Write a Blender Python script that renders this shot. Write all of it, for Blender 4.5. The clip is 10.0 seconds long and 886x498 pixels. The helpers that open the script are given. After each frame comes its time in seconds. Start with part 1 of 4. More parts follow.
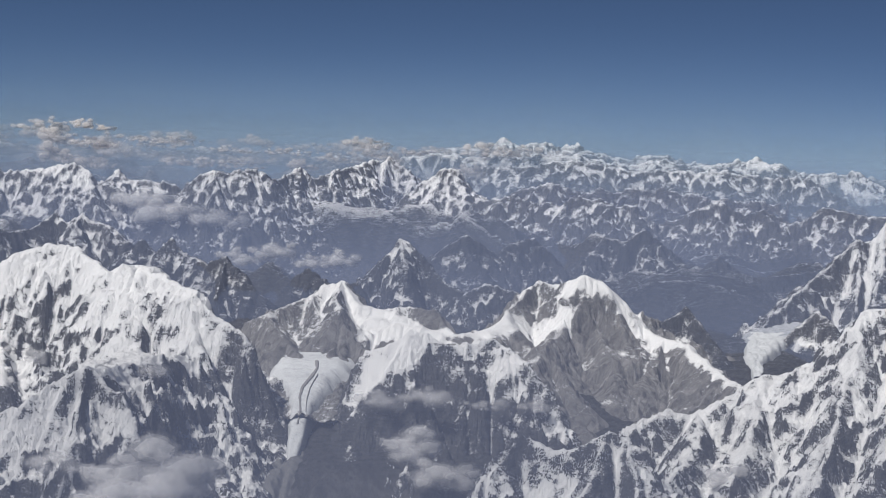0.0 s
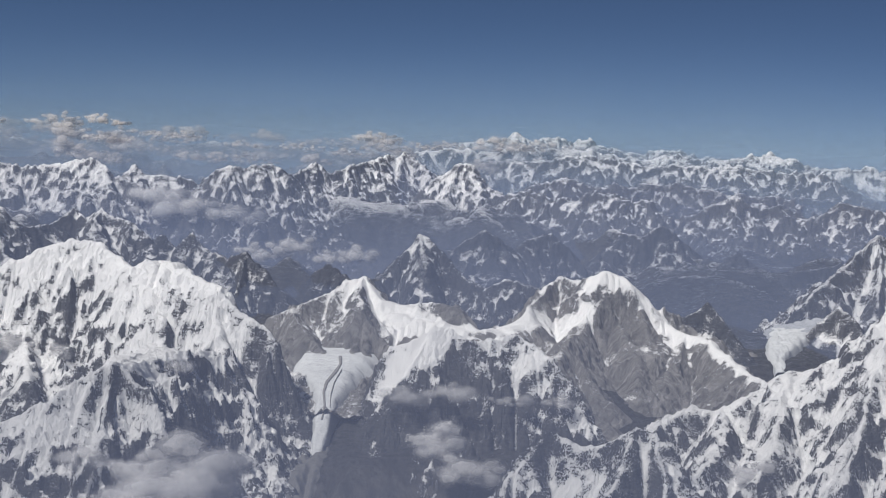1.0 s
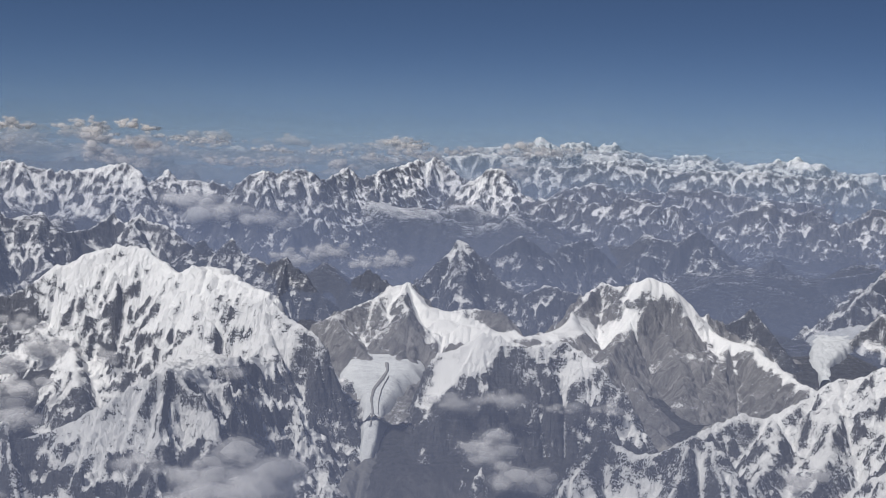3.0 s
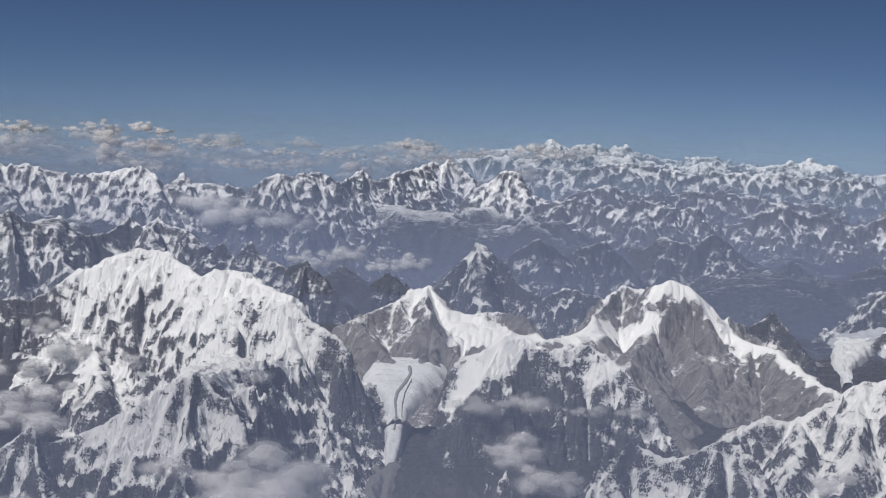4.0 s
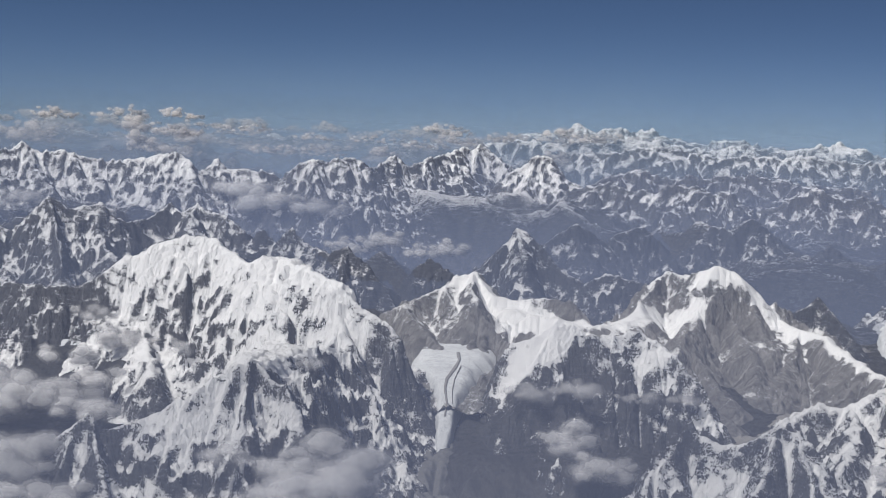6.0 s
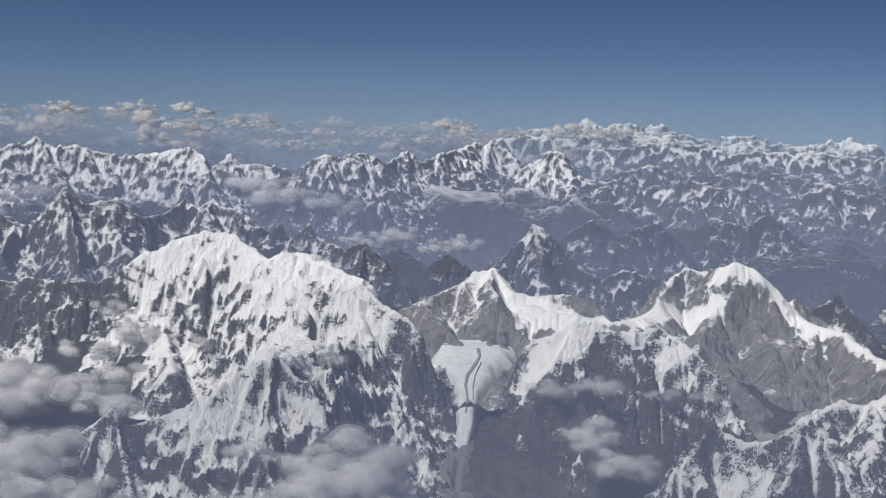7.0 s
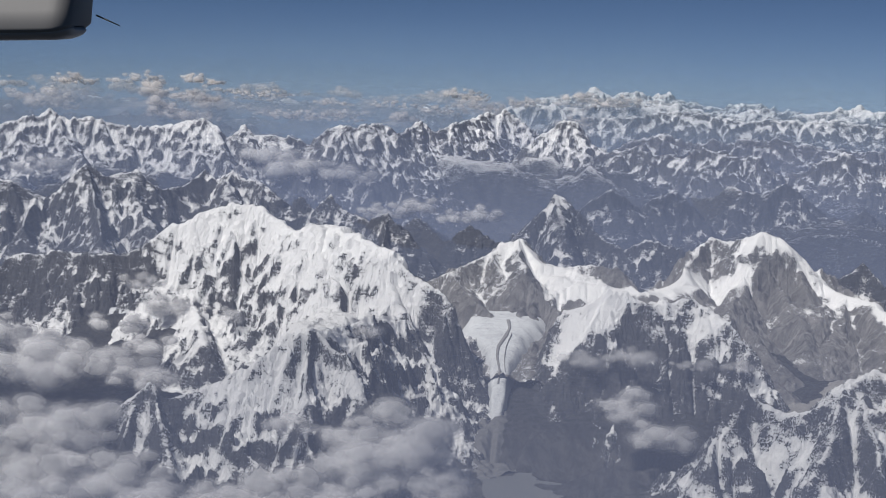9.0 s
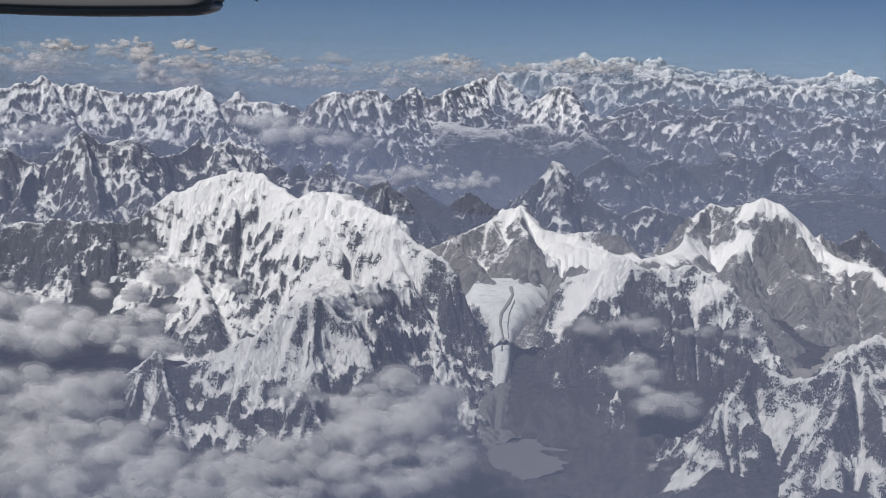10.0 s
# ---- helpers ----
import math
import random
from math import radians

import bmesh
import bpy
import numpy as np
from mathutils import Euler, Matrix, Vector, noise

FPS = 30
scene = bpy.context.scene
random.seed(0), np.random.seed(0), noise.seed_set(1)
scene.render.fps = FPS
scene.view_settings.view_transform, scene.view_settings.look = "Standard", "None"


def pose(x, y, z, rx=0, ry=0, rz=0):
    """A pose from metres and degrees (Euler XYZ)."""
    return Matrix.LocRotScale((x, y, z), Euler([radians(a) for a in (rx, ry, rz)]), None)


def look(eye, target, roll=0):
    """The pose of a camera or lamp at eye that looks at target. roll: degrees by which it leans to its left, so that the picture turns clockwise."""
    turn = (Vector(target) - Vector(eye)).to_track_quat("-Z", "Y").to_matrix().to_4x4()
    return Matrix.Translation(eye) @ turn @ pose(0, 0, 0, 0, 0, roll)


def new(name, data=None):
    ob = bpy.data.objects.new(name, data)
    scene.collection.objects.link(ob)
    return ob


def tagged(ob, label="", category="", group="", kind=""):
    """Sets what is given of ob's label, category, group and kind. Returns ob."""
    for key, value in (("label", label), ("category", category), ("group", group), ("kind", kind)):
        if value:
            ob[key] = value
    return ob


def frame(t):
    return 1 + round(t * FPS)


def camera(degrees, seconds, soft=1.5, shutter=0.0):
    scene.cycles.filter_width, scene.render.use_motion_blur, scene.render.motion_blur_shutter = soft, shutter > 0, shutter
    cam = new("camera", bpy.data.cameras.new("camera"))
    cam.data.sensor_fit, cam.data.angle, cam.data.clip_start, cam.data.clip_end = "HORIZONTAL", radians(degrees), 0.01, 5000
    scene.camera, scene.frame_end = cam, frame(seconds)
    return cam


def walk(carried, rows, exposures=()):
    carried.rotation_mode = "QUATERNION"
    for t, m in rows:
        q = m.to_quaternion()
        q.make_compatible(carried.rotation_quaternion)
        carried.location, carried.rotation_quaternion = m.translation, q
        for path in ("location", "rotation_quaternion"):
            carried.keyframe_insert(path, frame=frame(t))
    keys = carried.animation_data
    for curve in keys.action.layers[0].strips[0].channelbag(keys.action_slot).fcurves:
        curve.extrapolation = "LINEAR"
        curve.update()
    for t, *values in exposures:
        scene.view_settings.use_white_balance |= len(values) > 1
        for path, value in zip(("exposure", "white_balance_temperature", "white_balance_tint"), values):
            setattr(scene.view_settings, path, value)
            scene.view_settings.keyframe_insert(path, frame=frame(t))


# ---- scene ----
# The plan is drawn at one hundredth: one unit stands for 100 m of mountain country.
cam = camera(36, 10.0, soft=0.75)
PATH = [
    (0.0, pose(11.49, 0.00, 99.599, 84.175, -2.266, 2.393)),
    (0.5, pose(10.34, 0.00, 99.639, 84.039, -2.336, 2.593)),
    (1.0, pose(9.19, 0.00, 99.679, 83.933, -2.262, 2.797)),
    (1.5, pose(8.05, 0.00, 99.719, 83.918, -2.240, 2.983)),
    (2.0, pose(6.90, 0.00, 99.759, 83.978, -2.231, 3.163)),
    (2.5, pose(5.75, 0.00, 99.799, 84.031, -2.266, 3.395)),
    (4.0, pose(2.30, 0.00, 99.920, 84.156, -2.124, 3.955)),
    (4.5, pose(1.15, 0.00, 99.960, 84.046, -2.003, 4.146)),
    (5.0, pose(0.00, 0.00, 100.000, 83.846, -2.025, 4.394)),
    (5.5, pose(-1.15, 0.00, 100.040, 83.630, -1.953, 4.633)),
    (7.0, pose(-4.60, 0.00, 100.161, 83.242, -1.989, 5.089)),
    (7.5, pose(-5.75, 0.00, 100.201, 83.156, -1.921, 5.224)),
    (8.0, pose(-6.90, 0.00, 100.241, 83.048, -1.782, 5.304)),
    (8.5, pose(-8.05, 0.00, 100.281, 82.760, -1.815, 5.309)),
    (9.0, pose(-9.19, 0.00, 100.321, 81.949, -1.715, 5.140)),
    (9.5, pose(-10.34, 0.00, 100.361, 81.125, -1.600, 4.904)),
    (10.0, pose(-11.49, 0.00, 100.401, 80.543, -1.591, 4.629)),
]
walk(cam, PATH)

# ---- light ----
scene.cycles.transparent_max_bounces = 80
SUN_ELEVATION, SUN_AZIMUTH = radians(54), radians(224)      # azimuth from north (+y), clockwise
world = bpy.data.worlds.new("world")
scene.world = world
world.use_nodes = True
sky = world.node_tree.nodes.new("ShaderNodeTexSky")
sky.sky_type, sky.sun_disc = "NISHITA", False
sky.sun_elevation, sky.sun_rotation = SUN_ELEVATION, SUN_AZIMUTH
sky.altitude, sky.air_density, sky.dust_density, sky.ozone_density = 9500, 1.0, 0.2, 3.0
# the horizon lies below eye level at this height, so the sky reaches down to it
turn = world.node_tree.nodes.new("ShaderNodeTexCoord")
lower = world.node_tree.nodes.new("ShaderNodeVectorMath")
lower.operation, lower.inputs[1].default_value = "ADD", (0, 0, 0.05)
world.node_tree.links.new(turn.outputs["Generated"], lower.inputs[0])
world.node_tree.links.new(lower.outputs[0], sky.inputs[0])
world.node_tree.links.new(sky.outputs[0], world.node_tree.nodes["Background"].inputs[0])
world.node_tree.nodes["Background"].inputs[1].default_value = 0.05

sun_data = bpy.data.lights.new("sun", "SUN")
sun_data.energy, sun_data.angle, sun_data.color = 4.3, radians(0.6), (1.0, 0.965, 0.915)
sun = new("sun", sun_data)
sun.matrix_world = look((math.sin(SUN_AZIMUTH) * 300, math.cos(SUN_AZIMUTH) * 300, 100 + 300 * math.tan(SUN_ELEVATION)), (0, 0, 100))
scene.view_settings.exposure = 0.0

# ---- noise on grids ----
def lattice(ix, iy, seed):
    h = (ix.astype(np.int64) * 374761393 + iy.astype(np.int64) * 668265263 + seed * 974634777) & 0xFFFFFFFF
    h = ((h ^ (h >> 13)) * 1274126177) & 0xFFFFFFFF
    h = (h ^ (h >> 16)) & 0xFFFF
    return h / 65535.0


def value(x, y, seed=0):
    """Smooth noise, 0 to 1."""
    ix, iy = np.floor(x), np.floor(y)
    fx, fy = x - ix, y - iy
    fx, fy = fx ** 3 * (fx * (fx * 6 - 15) + 10), fy ** 3 * (fy * (fy * 6 - 15) + 10)
    a, b = lattice(ix, iy, seed), lattice(ix + 1, iy, seed)
    c, d = lattice(ix, iy + 1, seed), lattice(ix + 1, iy + 1, seed)
    return (a + (b - a) * fx) + ((c + (d - c) * fx) - (a + (b - a) * fx)) * fy


def fbm(x, y, seed=0, octaves=4):
    """Layered noise about 0, within about -1 to 1."""
    total, amp, norm = np.zeros_like(x), 1.0, 0.0
    for k in range(octaves):
        total += amp * (value(x * 0.8 + y * 0.6, y * 0.8 - x * 0.6, seed + k) * 2 - 1)
        norm += amp
        x, y, amp = x * 2.03 + 11.7, y * 2.03 + 5.1, amp * 0.5
    return total / norm


def crests(x, y, seed=0, octaves=4, gain=0.55):
    """Ridged noise, 0 in the gullies to 1 on sharp crests."""
    total, amp, norm, carry = np.zeros_like(x), 1.0, 0.0, np.ones_like(x)
    for k in range(octaves):
        n = 1 - np.abs(value(x * 0.8 + y * 0.6, y * 0.8 - x * 0.6, seed + k) * 2 - 1)
        n = n * n * carry
        total += amp * n
        carry = np.clip(n * 1.6, 0.2, 1)
        norm += amp
        x, y, amp = x * 2.07 + 3.3, y * 2.07 + 8.9, amp * gain
    return total / norm


def smooth(a, b, x):
    t = np.clip((x - a) / (b - a), 0, 1)
    return t * t * (3 - 2 * t)


# ---- materials ----
def nodes_of(name):
    m = bpy.data.materials.new(name)
    m.use_nodes = True
    tree = m.node_tree
    return m, tree, tree.nodes["Principled BSDF"]


def add(tree, kind, **values):
    n = tree.nodes.new("ShaderNode" + kind)
    for key, v in values.items():
        if key == "operation":
            n.operation = v
        elif key == "blend":
            n.blend_type = v
        elif key == "data_type":
            n.data_type = v
    return n


def math_node(tree, op, a, b=None, c=None, clamp=False):
    n = tree.nodes.new("ShaderNodeMath")
    n.operation, n.use_clamp = op, clamp
    for k, v in enumerate((a, b, c)):
        if v is None:
            continue
        if isinstance(v, (int, float)):
            n.inputs[k].default_value = v
        else:
            tree.links.new(v, n.inputs[k])
    return n.outputs[0]


def noise_node(tree, vec, scale, detail=4.0, rough=0.55, distort=0.0):
    n = tree.nodes.new("ShaderNodeTexNoise")
    n.inputs["Scale"].default_value, n.inputs["Detail"].default_value = scale, detail
    n.inputs["Roughness"].default_value, n.inputs["Distortion"].default_value = rough, distort
    tree.links.new(vec, n.inputs["Vector"])
    return n.outputs["Fac"]


def step_node(tree, x, a, b):
    n = tree.nodes.new("ShaderNodeMapRange")
    n.interpolation_type = "SMOOTHSTEP"
    n.inputs["From Min"].default_value, n.inputs["From Max"].default_value = a, b
    tree.links.new(x, n.inputs["Value"])
    return n.outputs["Result"]


def mix_node(tree, fac, a, b):
    n = tree.nodes.new("ShaderNodeMix")
    n.data_type = "RGBA"
    if isinstance(fac, (int, float)):
        n.inputs[0].default_value = fac
    else:
        tree.links.new(fac, n.inputs[0])
    for k, v in ((6, a), (7, b)):
        if isinstance(v, tuple):
            n.inputs[k].default_value = (*v, 1)
        else:
            tree.links.new(v, n.inputs[k])
    return n.outputs[2]


def scaled(tree, vec, sx, sy, sz):
    n = tree.nodes.new("ShaderNodeMapping")
    n.inputs["Scale"].default_value = (sx, sy, sz)
    tree.links.new(vec, n.inputs["Vector"])
    return n.outputs[0]


HIGH, LEE = 0.5, 0.3     # how far height and the western side favour snow


def alpine(name, rock_a=(0.068, 0.069, 0.074), rock_b=(0.15, 0.15, 0.155), scree=(0.2, 0.19, 0.18), scree_top=0.0, size=1.0, grainy=0.75, break_up=1.8):
    """Snow on rock: snow lies where "lie" says that the slope holds it, with a broken edge; scree below scree_top."""
    m, tree, shader = nodes_of(name)
    geo = tree.nodes.new("ShaderNodeNewGeometry")
    where = tree.nodes.new("ShaderNodeSeparateXYZ")
    tree.links.new(geo.outputs["Position"], where.inputs[0])
    pos = geo.outputs["Position"]
    mid = noise_node(tree, pos, 1.3 / size, 8, 0.72, 0.4)
    fine = noise_node(tree, scaled(tree, pos, 1.2, 1.2, 0.8), 5.0 / size, 5, 0.72)
    run, lie = tree.nodes.new("ShaderNodeAttribute"), tree.nodes.new("ShaderNodeAttribute")
    run.attribute_name, lie.attribute_name = "fall", "lie"
    chute = noise_node(tree, scaled(tree, run.outputs["Vector"], 2.4 / size, 0.9 / size, 1.0), 1.0, 6, 0.7, 0.4)
    tilt = scaled(tree, pos, 0.35, 0.35, 2.4)
    ledge = noise_node(tree, tilt, 1.3 / size, 6, 0.68, 0.3)
    v = math_node(tree, "MULTIPLY_ADD", mid, break_up, lie.outputs["Fac"])
    v = math_node(tree, "MULTIPLY_ADD", chute, 0.5 * break_up, v)
    v = math_node(tree, "MULTIPLY_ADD", ledge, 0.7 * break_up, v)
    v = math_node(tree, "MULTIPLY_ADD", fine, 1.6 * break_up, v)
    v = math_node(tree, "ADD", v, -1.9 * break_up)
    snow = step_node(tree, v, -0.05, 0.07)
    grain = math_node(tree, "MULTIPLY_ADD", ledge, 0.5, math_node(tree, "MULTIPLY_ADD", fine, 0.6, math_node(tree, "MULTIPLY", chute, 0.4)))
    rock = mix_node(tree, step_node(tree, grain, 0.5, 1.0), rock_a, rock_b)
    if scree_top > 0:
        low = math_node(tree, "MULTIPLY_ADD", mid, 12.0, math_node(tree, "MULTIPLY", where.outputs[2], -1.0))
        low = step_node(tree, low, 4.0 - scree_top, 8.0 - scree_top)
        streak = noise_node(tree, scaled(tree, run.outputs["Vector"], 0.9 / size, 0.16 / size, 1.0), 1.0, 7, 0.7, 0.3)
        dusty = mix_node(tree, step_node(tree, streak, 0.3, 0.7), tuple(c * 0.45 for c in scree), tuple(c * 1.35 for c in scree))
        rock = mix_node(tree, math_node(tree, "MULTIPLY", low, 0.85), rock, dusty)
    # dust of snow that clings to the rock near the edge of the snow
    dust = math_node(tree, "MULTIPLY", step_node(tree, v, -0.45, 0.05), math_node(tree, "MULTIPLY", step_node(tree, fine, 0.45, 0.62), 0.45))
    white = mix_node(tree, mid, (0.84, 0.845, 0.86), (0.94, 0.94, 0.935))
    rock = mix_node(tree, dust, rock, (0.8, 0.81, 0.83))
    tree.links.new(mix_node(tree, snow, rock, white), shader.inputs["Base Color"])
    tree.links.new(math_node(tree, "MULTIPLY_ADD", snow, -0.25, 0.92), shader.inputs["Roughness"])
    shader.inputs["Specular IOR Level"].default_value = 0.2
    bump = tree.nodes.new("ShaderNodeBump")
    bump.inputs["Strength"].default_value, bump.inputs["Distance"].default_value = 1.0, grainy * size
    relief = math_node(tree, "MULTIPLY_ADD", chute, 0.25, math_node(tree, "MULTIPLY_ADD", mid, 0.3, math_node(tree, "MULTIPLY", fine, 0.75)))
    relief = math_node(tree, "MULTIPLY", relief, math_node(tree, "MULTIPLY_ADD", snow, -0.62, 1.0))
    tree.links.new(relief, bump.inputs["Height"])
    tree.links.new(bump.outputs[0], shader.inputs["Normal"])
    return m


valley_mat = alpine("valley_ground", rock_a=(0.04, 0.042, 0.046), rock_b=(0.17, 0.166, 0.16), scree_top=46.0, scree=(0.19, 0.183, 0.175), size=1.0, grainy=1.6)


def snow_field(name, tone=(0.78, 0.79, 0.81), cracks=0.5):
    """Glacier ice under old snow, with crevasses across it."""
    m, tree, shader = nodes_of(name)
    geo = tree.nodes.new("ShaderNodeNewGeometry")
    pos = geo.outputs["Position"]
    n = noise_node(tree, pos, 0.8, 8, 0.72)
    crack = noise_node(tree, scaled(tree, pos, 0.5, 2.4, 1), 1.6, 4, 0.6, 0.6)
    col = mix_node(tree, n, tuple(c * 0.6 for c in tone), tuple(min(0.9, c * 1.25) for c in tone))
    col = mix_node(tree, math_node(tree, "MULTIPLY", step_node(tree, crack, 0.56, 0.72), cracks), col, (0.33, 0.34, 0.36))
    tree.links.new(col, shader.inputs["Base Color"])
    shader.inputs["Roughness"].default_value, shader.inputs["Specular IOR Level"].default_value = 0.75, 0.2
    bump = tree.nodes.new("ShaderNodeBump")
    bump.inputs["Strength"].default_value, bump.inputs["Distance"].default_value = 0.6, 0.4
    tree.links.new(crack, bump.inputs["Height"])
    tree.links.new(bump.outputs[0], shader.inputs["Normal"])
    return m


ice_white = snow_field("glacier_ice", (0.66, 0.68, 0.7), 0.8)
rubble = snow_field("valley_rubble", (0.17, 0.168, 0.165), 0.4)
outwash = snow_field("outwash_gravel", (0.29, 0.28, 0.265), 0.35)
ice_debris = snow_field("moraine_debris", (0.27, 0.265, 0.26), 0.3)


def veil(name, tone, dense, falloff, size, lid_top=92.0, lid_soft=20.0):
    """A tinted sheet in place of air haze: scatters a little light and lets the rest through; it thins out with height.
    """
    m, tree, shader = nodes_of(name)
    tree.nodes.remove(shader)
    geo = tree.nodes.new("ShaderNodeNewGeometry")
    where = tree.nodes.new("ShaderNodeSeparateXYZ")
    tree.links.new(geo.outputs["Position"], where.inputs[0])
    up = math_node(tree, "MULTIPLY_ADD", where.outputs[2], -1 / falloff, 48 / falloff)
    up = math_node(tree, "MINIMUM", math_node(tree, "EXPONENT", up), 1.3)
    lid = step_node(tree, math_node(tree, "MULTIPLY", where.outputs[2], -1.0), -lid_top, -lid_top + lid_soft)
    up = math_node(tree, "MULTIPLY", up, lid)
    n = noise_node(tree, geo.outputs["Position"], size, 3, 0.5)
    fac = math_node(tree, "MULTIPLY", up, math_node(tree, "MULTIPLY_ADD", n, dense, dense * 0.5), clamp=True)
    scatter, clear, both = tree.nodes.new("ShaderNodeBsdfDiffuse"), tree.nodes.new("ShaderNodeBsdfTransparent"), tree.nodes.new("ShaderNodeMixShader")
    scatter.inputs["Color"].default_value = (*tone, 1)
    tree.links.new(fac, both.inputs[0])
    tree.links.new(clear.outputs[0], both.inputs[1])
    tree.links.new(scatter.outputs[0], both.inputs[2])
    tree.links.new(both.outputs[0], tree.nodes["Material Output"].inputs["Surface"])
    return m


# the glow of hazy air is put into the tint of the sheets
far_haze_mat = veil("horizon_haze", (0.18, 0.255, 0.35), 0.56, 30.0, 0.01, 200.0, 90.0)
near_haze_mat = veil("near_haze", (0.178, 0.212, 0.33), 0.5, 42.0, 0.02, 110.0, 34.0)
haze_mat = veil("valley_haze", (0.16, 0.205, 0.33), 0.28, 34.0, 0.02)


def vapour(name, size, cover=0.5, tone=(0.8, 0.8, 0.82)):
    """Cloud: droplets that thin out towards the outer shells, with holes and wisps."""
    m, tree, shader = nodes_of(name)
    tree.nodes.remove(shader)
    geo, dense = tree.nodes.new("ShaderNodeNewGeometry"), tree.nodes.new("ShaderNodeAttribute")
    dense.attribute_name = "dense"
    n = noise_node(tree, geo.outputs["Position"], 1 / size, 6, 0.6, 0.2)
    n = math_node(tree, "MULTIPLY_ADD", dense.outputs["Fac"], 0.32, n)
    fac = math_node(tree, "MULTIPLY", step_node(tree, n, 0.36, 0.84), math_node(tree, "MULTIPLY_ADD", dense.outputs["Fac"], cover * 0.75, cover * 0.25))
    lit, thru, clear = tree.nodes.new("ShaderNodeBsdfDiffuse"), tree.nodes.new("ShaderNodeBsdfTranslucent"), tree.nodes.new("ShaderNodeBsdfTransparent")
    lit.inputs["Color"].default_value = thru.inputs["Color"].default_value = (*tone, 1)
    body, both = tree.nodes.new("ShaderNodeMixShader"), tree.nodes.new("ShaderNodeMixShader")
    body.inputs[0].default_value = 0.42
    tree.links.new(lit.outputs[0], body.inputs[1])
    tree.links.new(thru.outputs[0], body.inputs[2])
    tree.links.new(fac, both.inputs[0])
    tree.links.new(clear.outputs[0], both.inputs[1])
    tree.links.new(body.outputs[0], both.inputs[2])
    tree.links.new(both.outputs[0], tree.nodes["Material Output"].inputs["Surface"])
    return m


cloud_mat = vapour("cumulus_vapour", 2.4, 0.42, (0.88, 0.88, 0.89))
mid_cloud_mat = vapour("valley_vapour", 5.0, 0.45, (0.88, 0.88, 0.89))
wisp_mat = vapour("wisp_vapour", 3.0, 0.24, (0.88, 0.88, 0.89))
far_cloud_mat = vapour("far_cumulus_vapour", 6.0, 0.32, (0.92, 0.885, 0.875))


# ---- ground ----
FLOOR = ((-18, 203, 45.5), (-23, 193, 45.5), (0, 182, 43), (-13, 173, 42.2), (-17, 182, 42.2), (-9, 166, 42.2), (-8, 176, 42.2), (-10, 150, 40), (-65, 150, 37), (-48, 138, 36), (-90, 165, 40), (40, 140, 38), (0, 118, 34), (-90, 130, 34), (40, 186, 47), (-60, 190, 49), (-76, 229, 54), (-100, 225, 52),
         (-19, 213, 52.0), (-12, 213, 53), (-14, 207, 50.5), (-24, 207, 50), (-17, 221, 56), (15, 225, 54), (38, 222, 49.5), (30, 212, 47.5), (45, 213, 50), (65, 276, 55.5), (58, 262, 54),
         (0, 285, 53), (-30, 272, 54), (-60, 270, 55), (-100, 280, 54), (-60, 345, 50), (20, 340, 48), (80, 345, 49), (100, 250, 50))


def shifted(a, dy, dx):
    return np.roll(np.roll(a, dy, 0), dx, 1)


AROUND = ((0, 1, 1.0), (0, -1, 1.0), (1, 0, 1.0), (-1, 0, 1.0), (1, 1, 1.414), (1, -1, 1.414), (-1, 1, 1.414), (-1, -1, 1.414))


def blurred(a, rounds):
    for _ in range(rounds):
        a = (shifted(a, 0, 1) + 2 * a + shifted(a, 0, -1)) / 4
        a = (shifted(a, 1, 0) + 2 * a + shifted(a, -1, 0)) / 4
    return a


def drain(h, step):
    """Where the meltwater of each place runs to, how steeply, and how large an area drains through the place."""
    index = np.arange(h.size).reshape(h.shape)
    best, to, low = np.zeros_like(h), index, np.full_like(h, 1e9)
    for dy, dx, far in AROUND:
        other = shifted(h, dy, dx)
        low = np.minimum(low, other)
        drop = (h - other) / (far * step)
        win = drop > best
        best, to = np.where(win, drop, best), np.where(win, shifted(index, dy, dx), to)
    for edge in (np.s_[0, :], np.s_[-1, :], np.s_[:, 0], np.s_[:, -1]):
        best[edge], to[edge] = 0, index[edge]
    after = np.where(to == index, h.size, to).ravel()
    after = np.append(after, h.size)
    area = np.ones(h.size + 1)
    area[-1] = 0
    for _ in range(10):
        more = np.bincount(after, area, h.size + 1)
        more[-1] = 0
        area, after = area + more, after[after]
    return to, best, low, area[:-1].reshape(h.shape) * step * step


def erode(h, step, rounds=12, cut=0.05, talus=1.7, least=0.6):
    """Meltwater carves branching gullies and slopes that are too steep crumble."""
    for _ in range(rounds):
        to, drop, low, area = drain(h, step)
        below = h.ravel()[to]
        carved = cut * np.minimum(np.sqrt(np.maximum(0, area - least)), 9.0) * np.minimum(drop, 1.5)
        h = h - np.minimum(carved, 0.45 * (h - below))
        h = h - 0.4 * step * np.maximum(0, drop - talus)
        h = np.where(h < low, low + 0.002, h)
        h = 0.97 * h + 0.03 * blurred(h, 1)
    return h


def enlarged(a, shape):
    """Reads a coarse grid at the places of a finer one."""
    r, c = np.linspace(0, a.shape[0] - 1, shape[0]), np.linspace(0, a.shape[1] - 1, shape[1])
    return lookup(a, r[:, None] + 0 * c[None, :], c[None, :] + 0 * r[:, None])


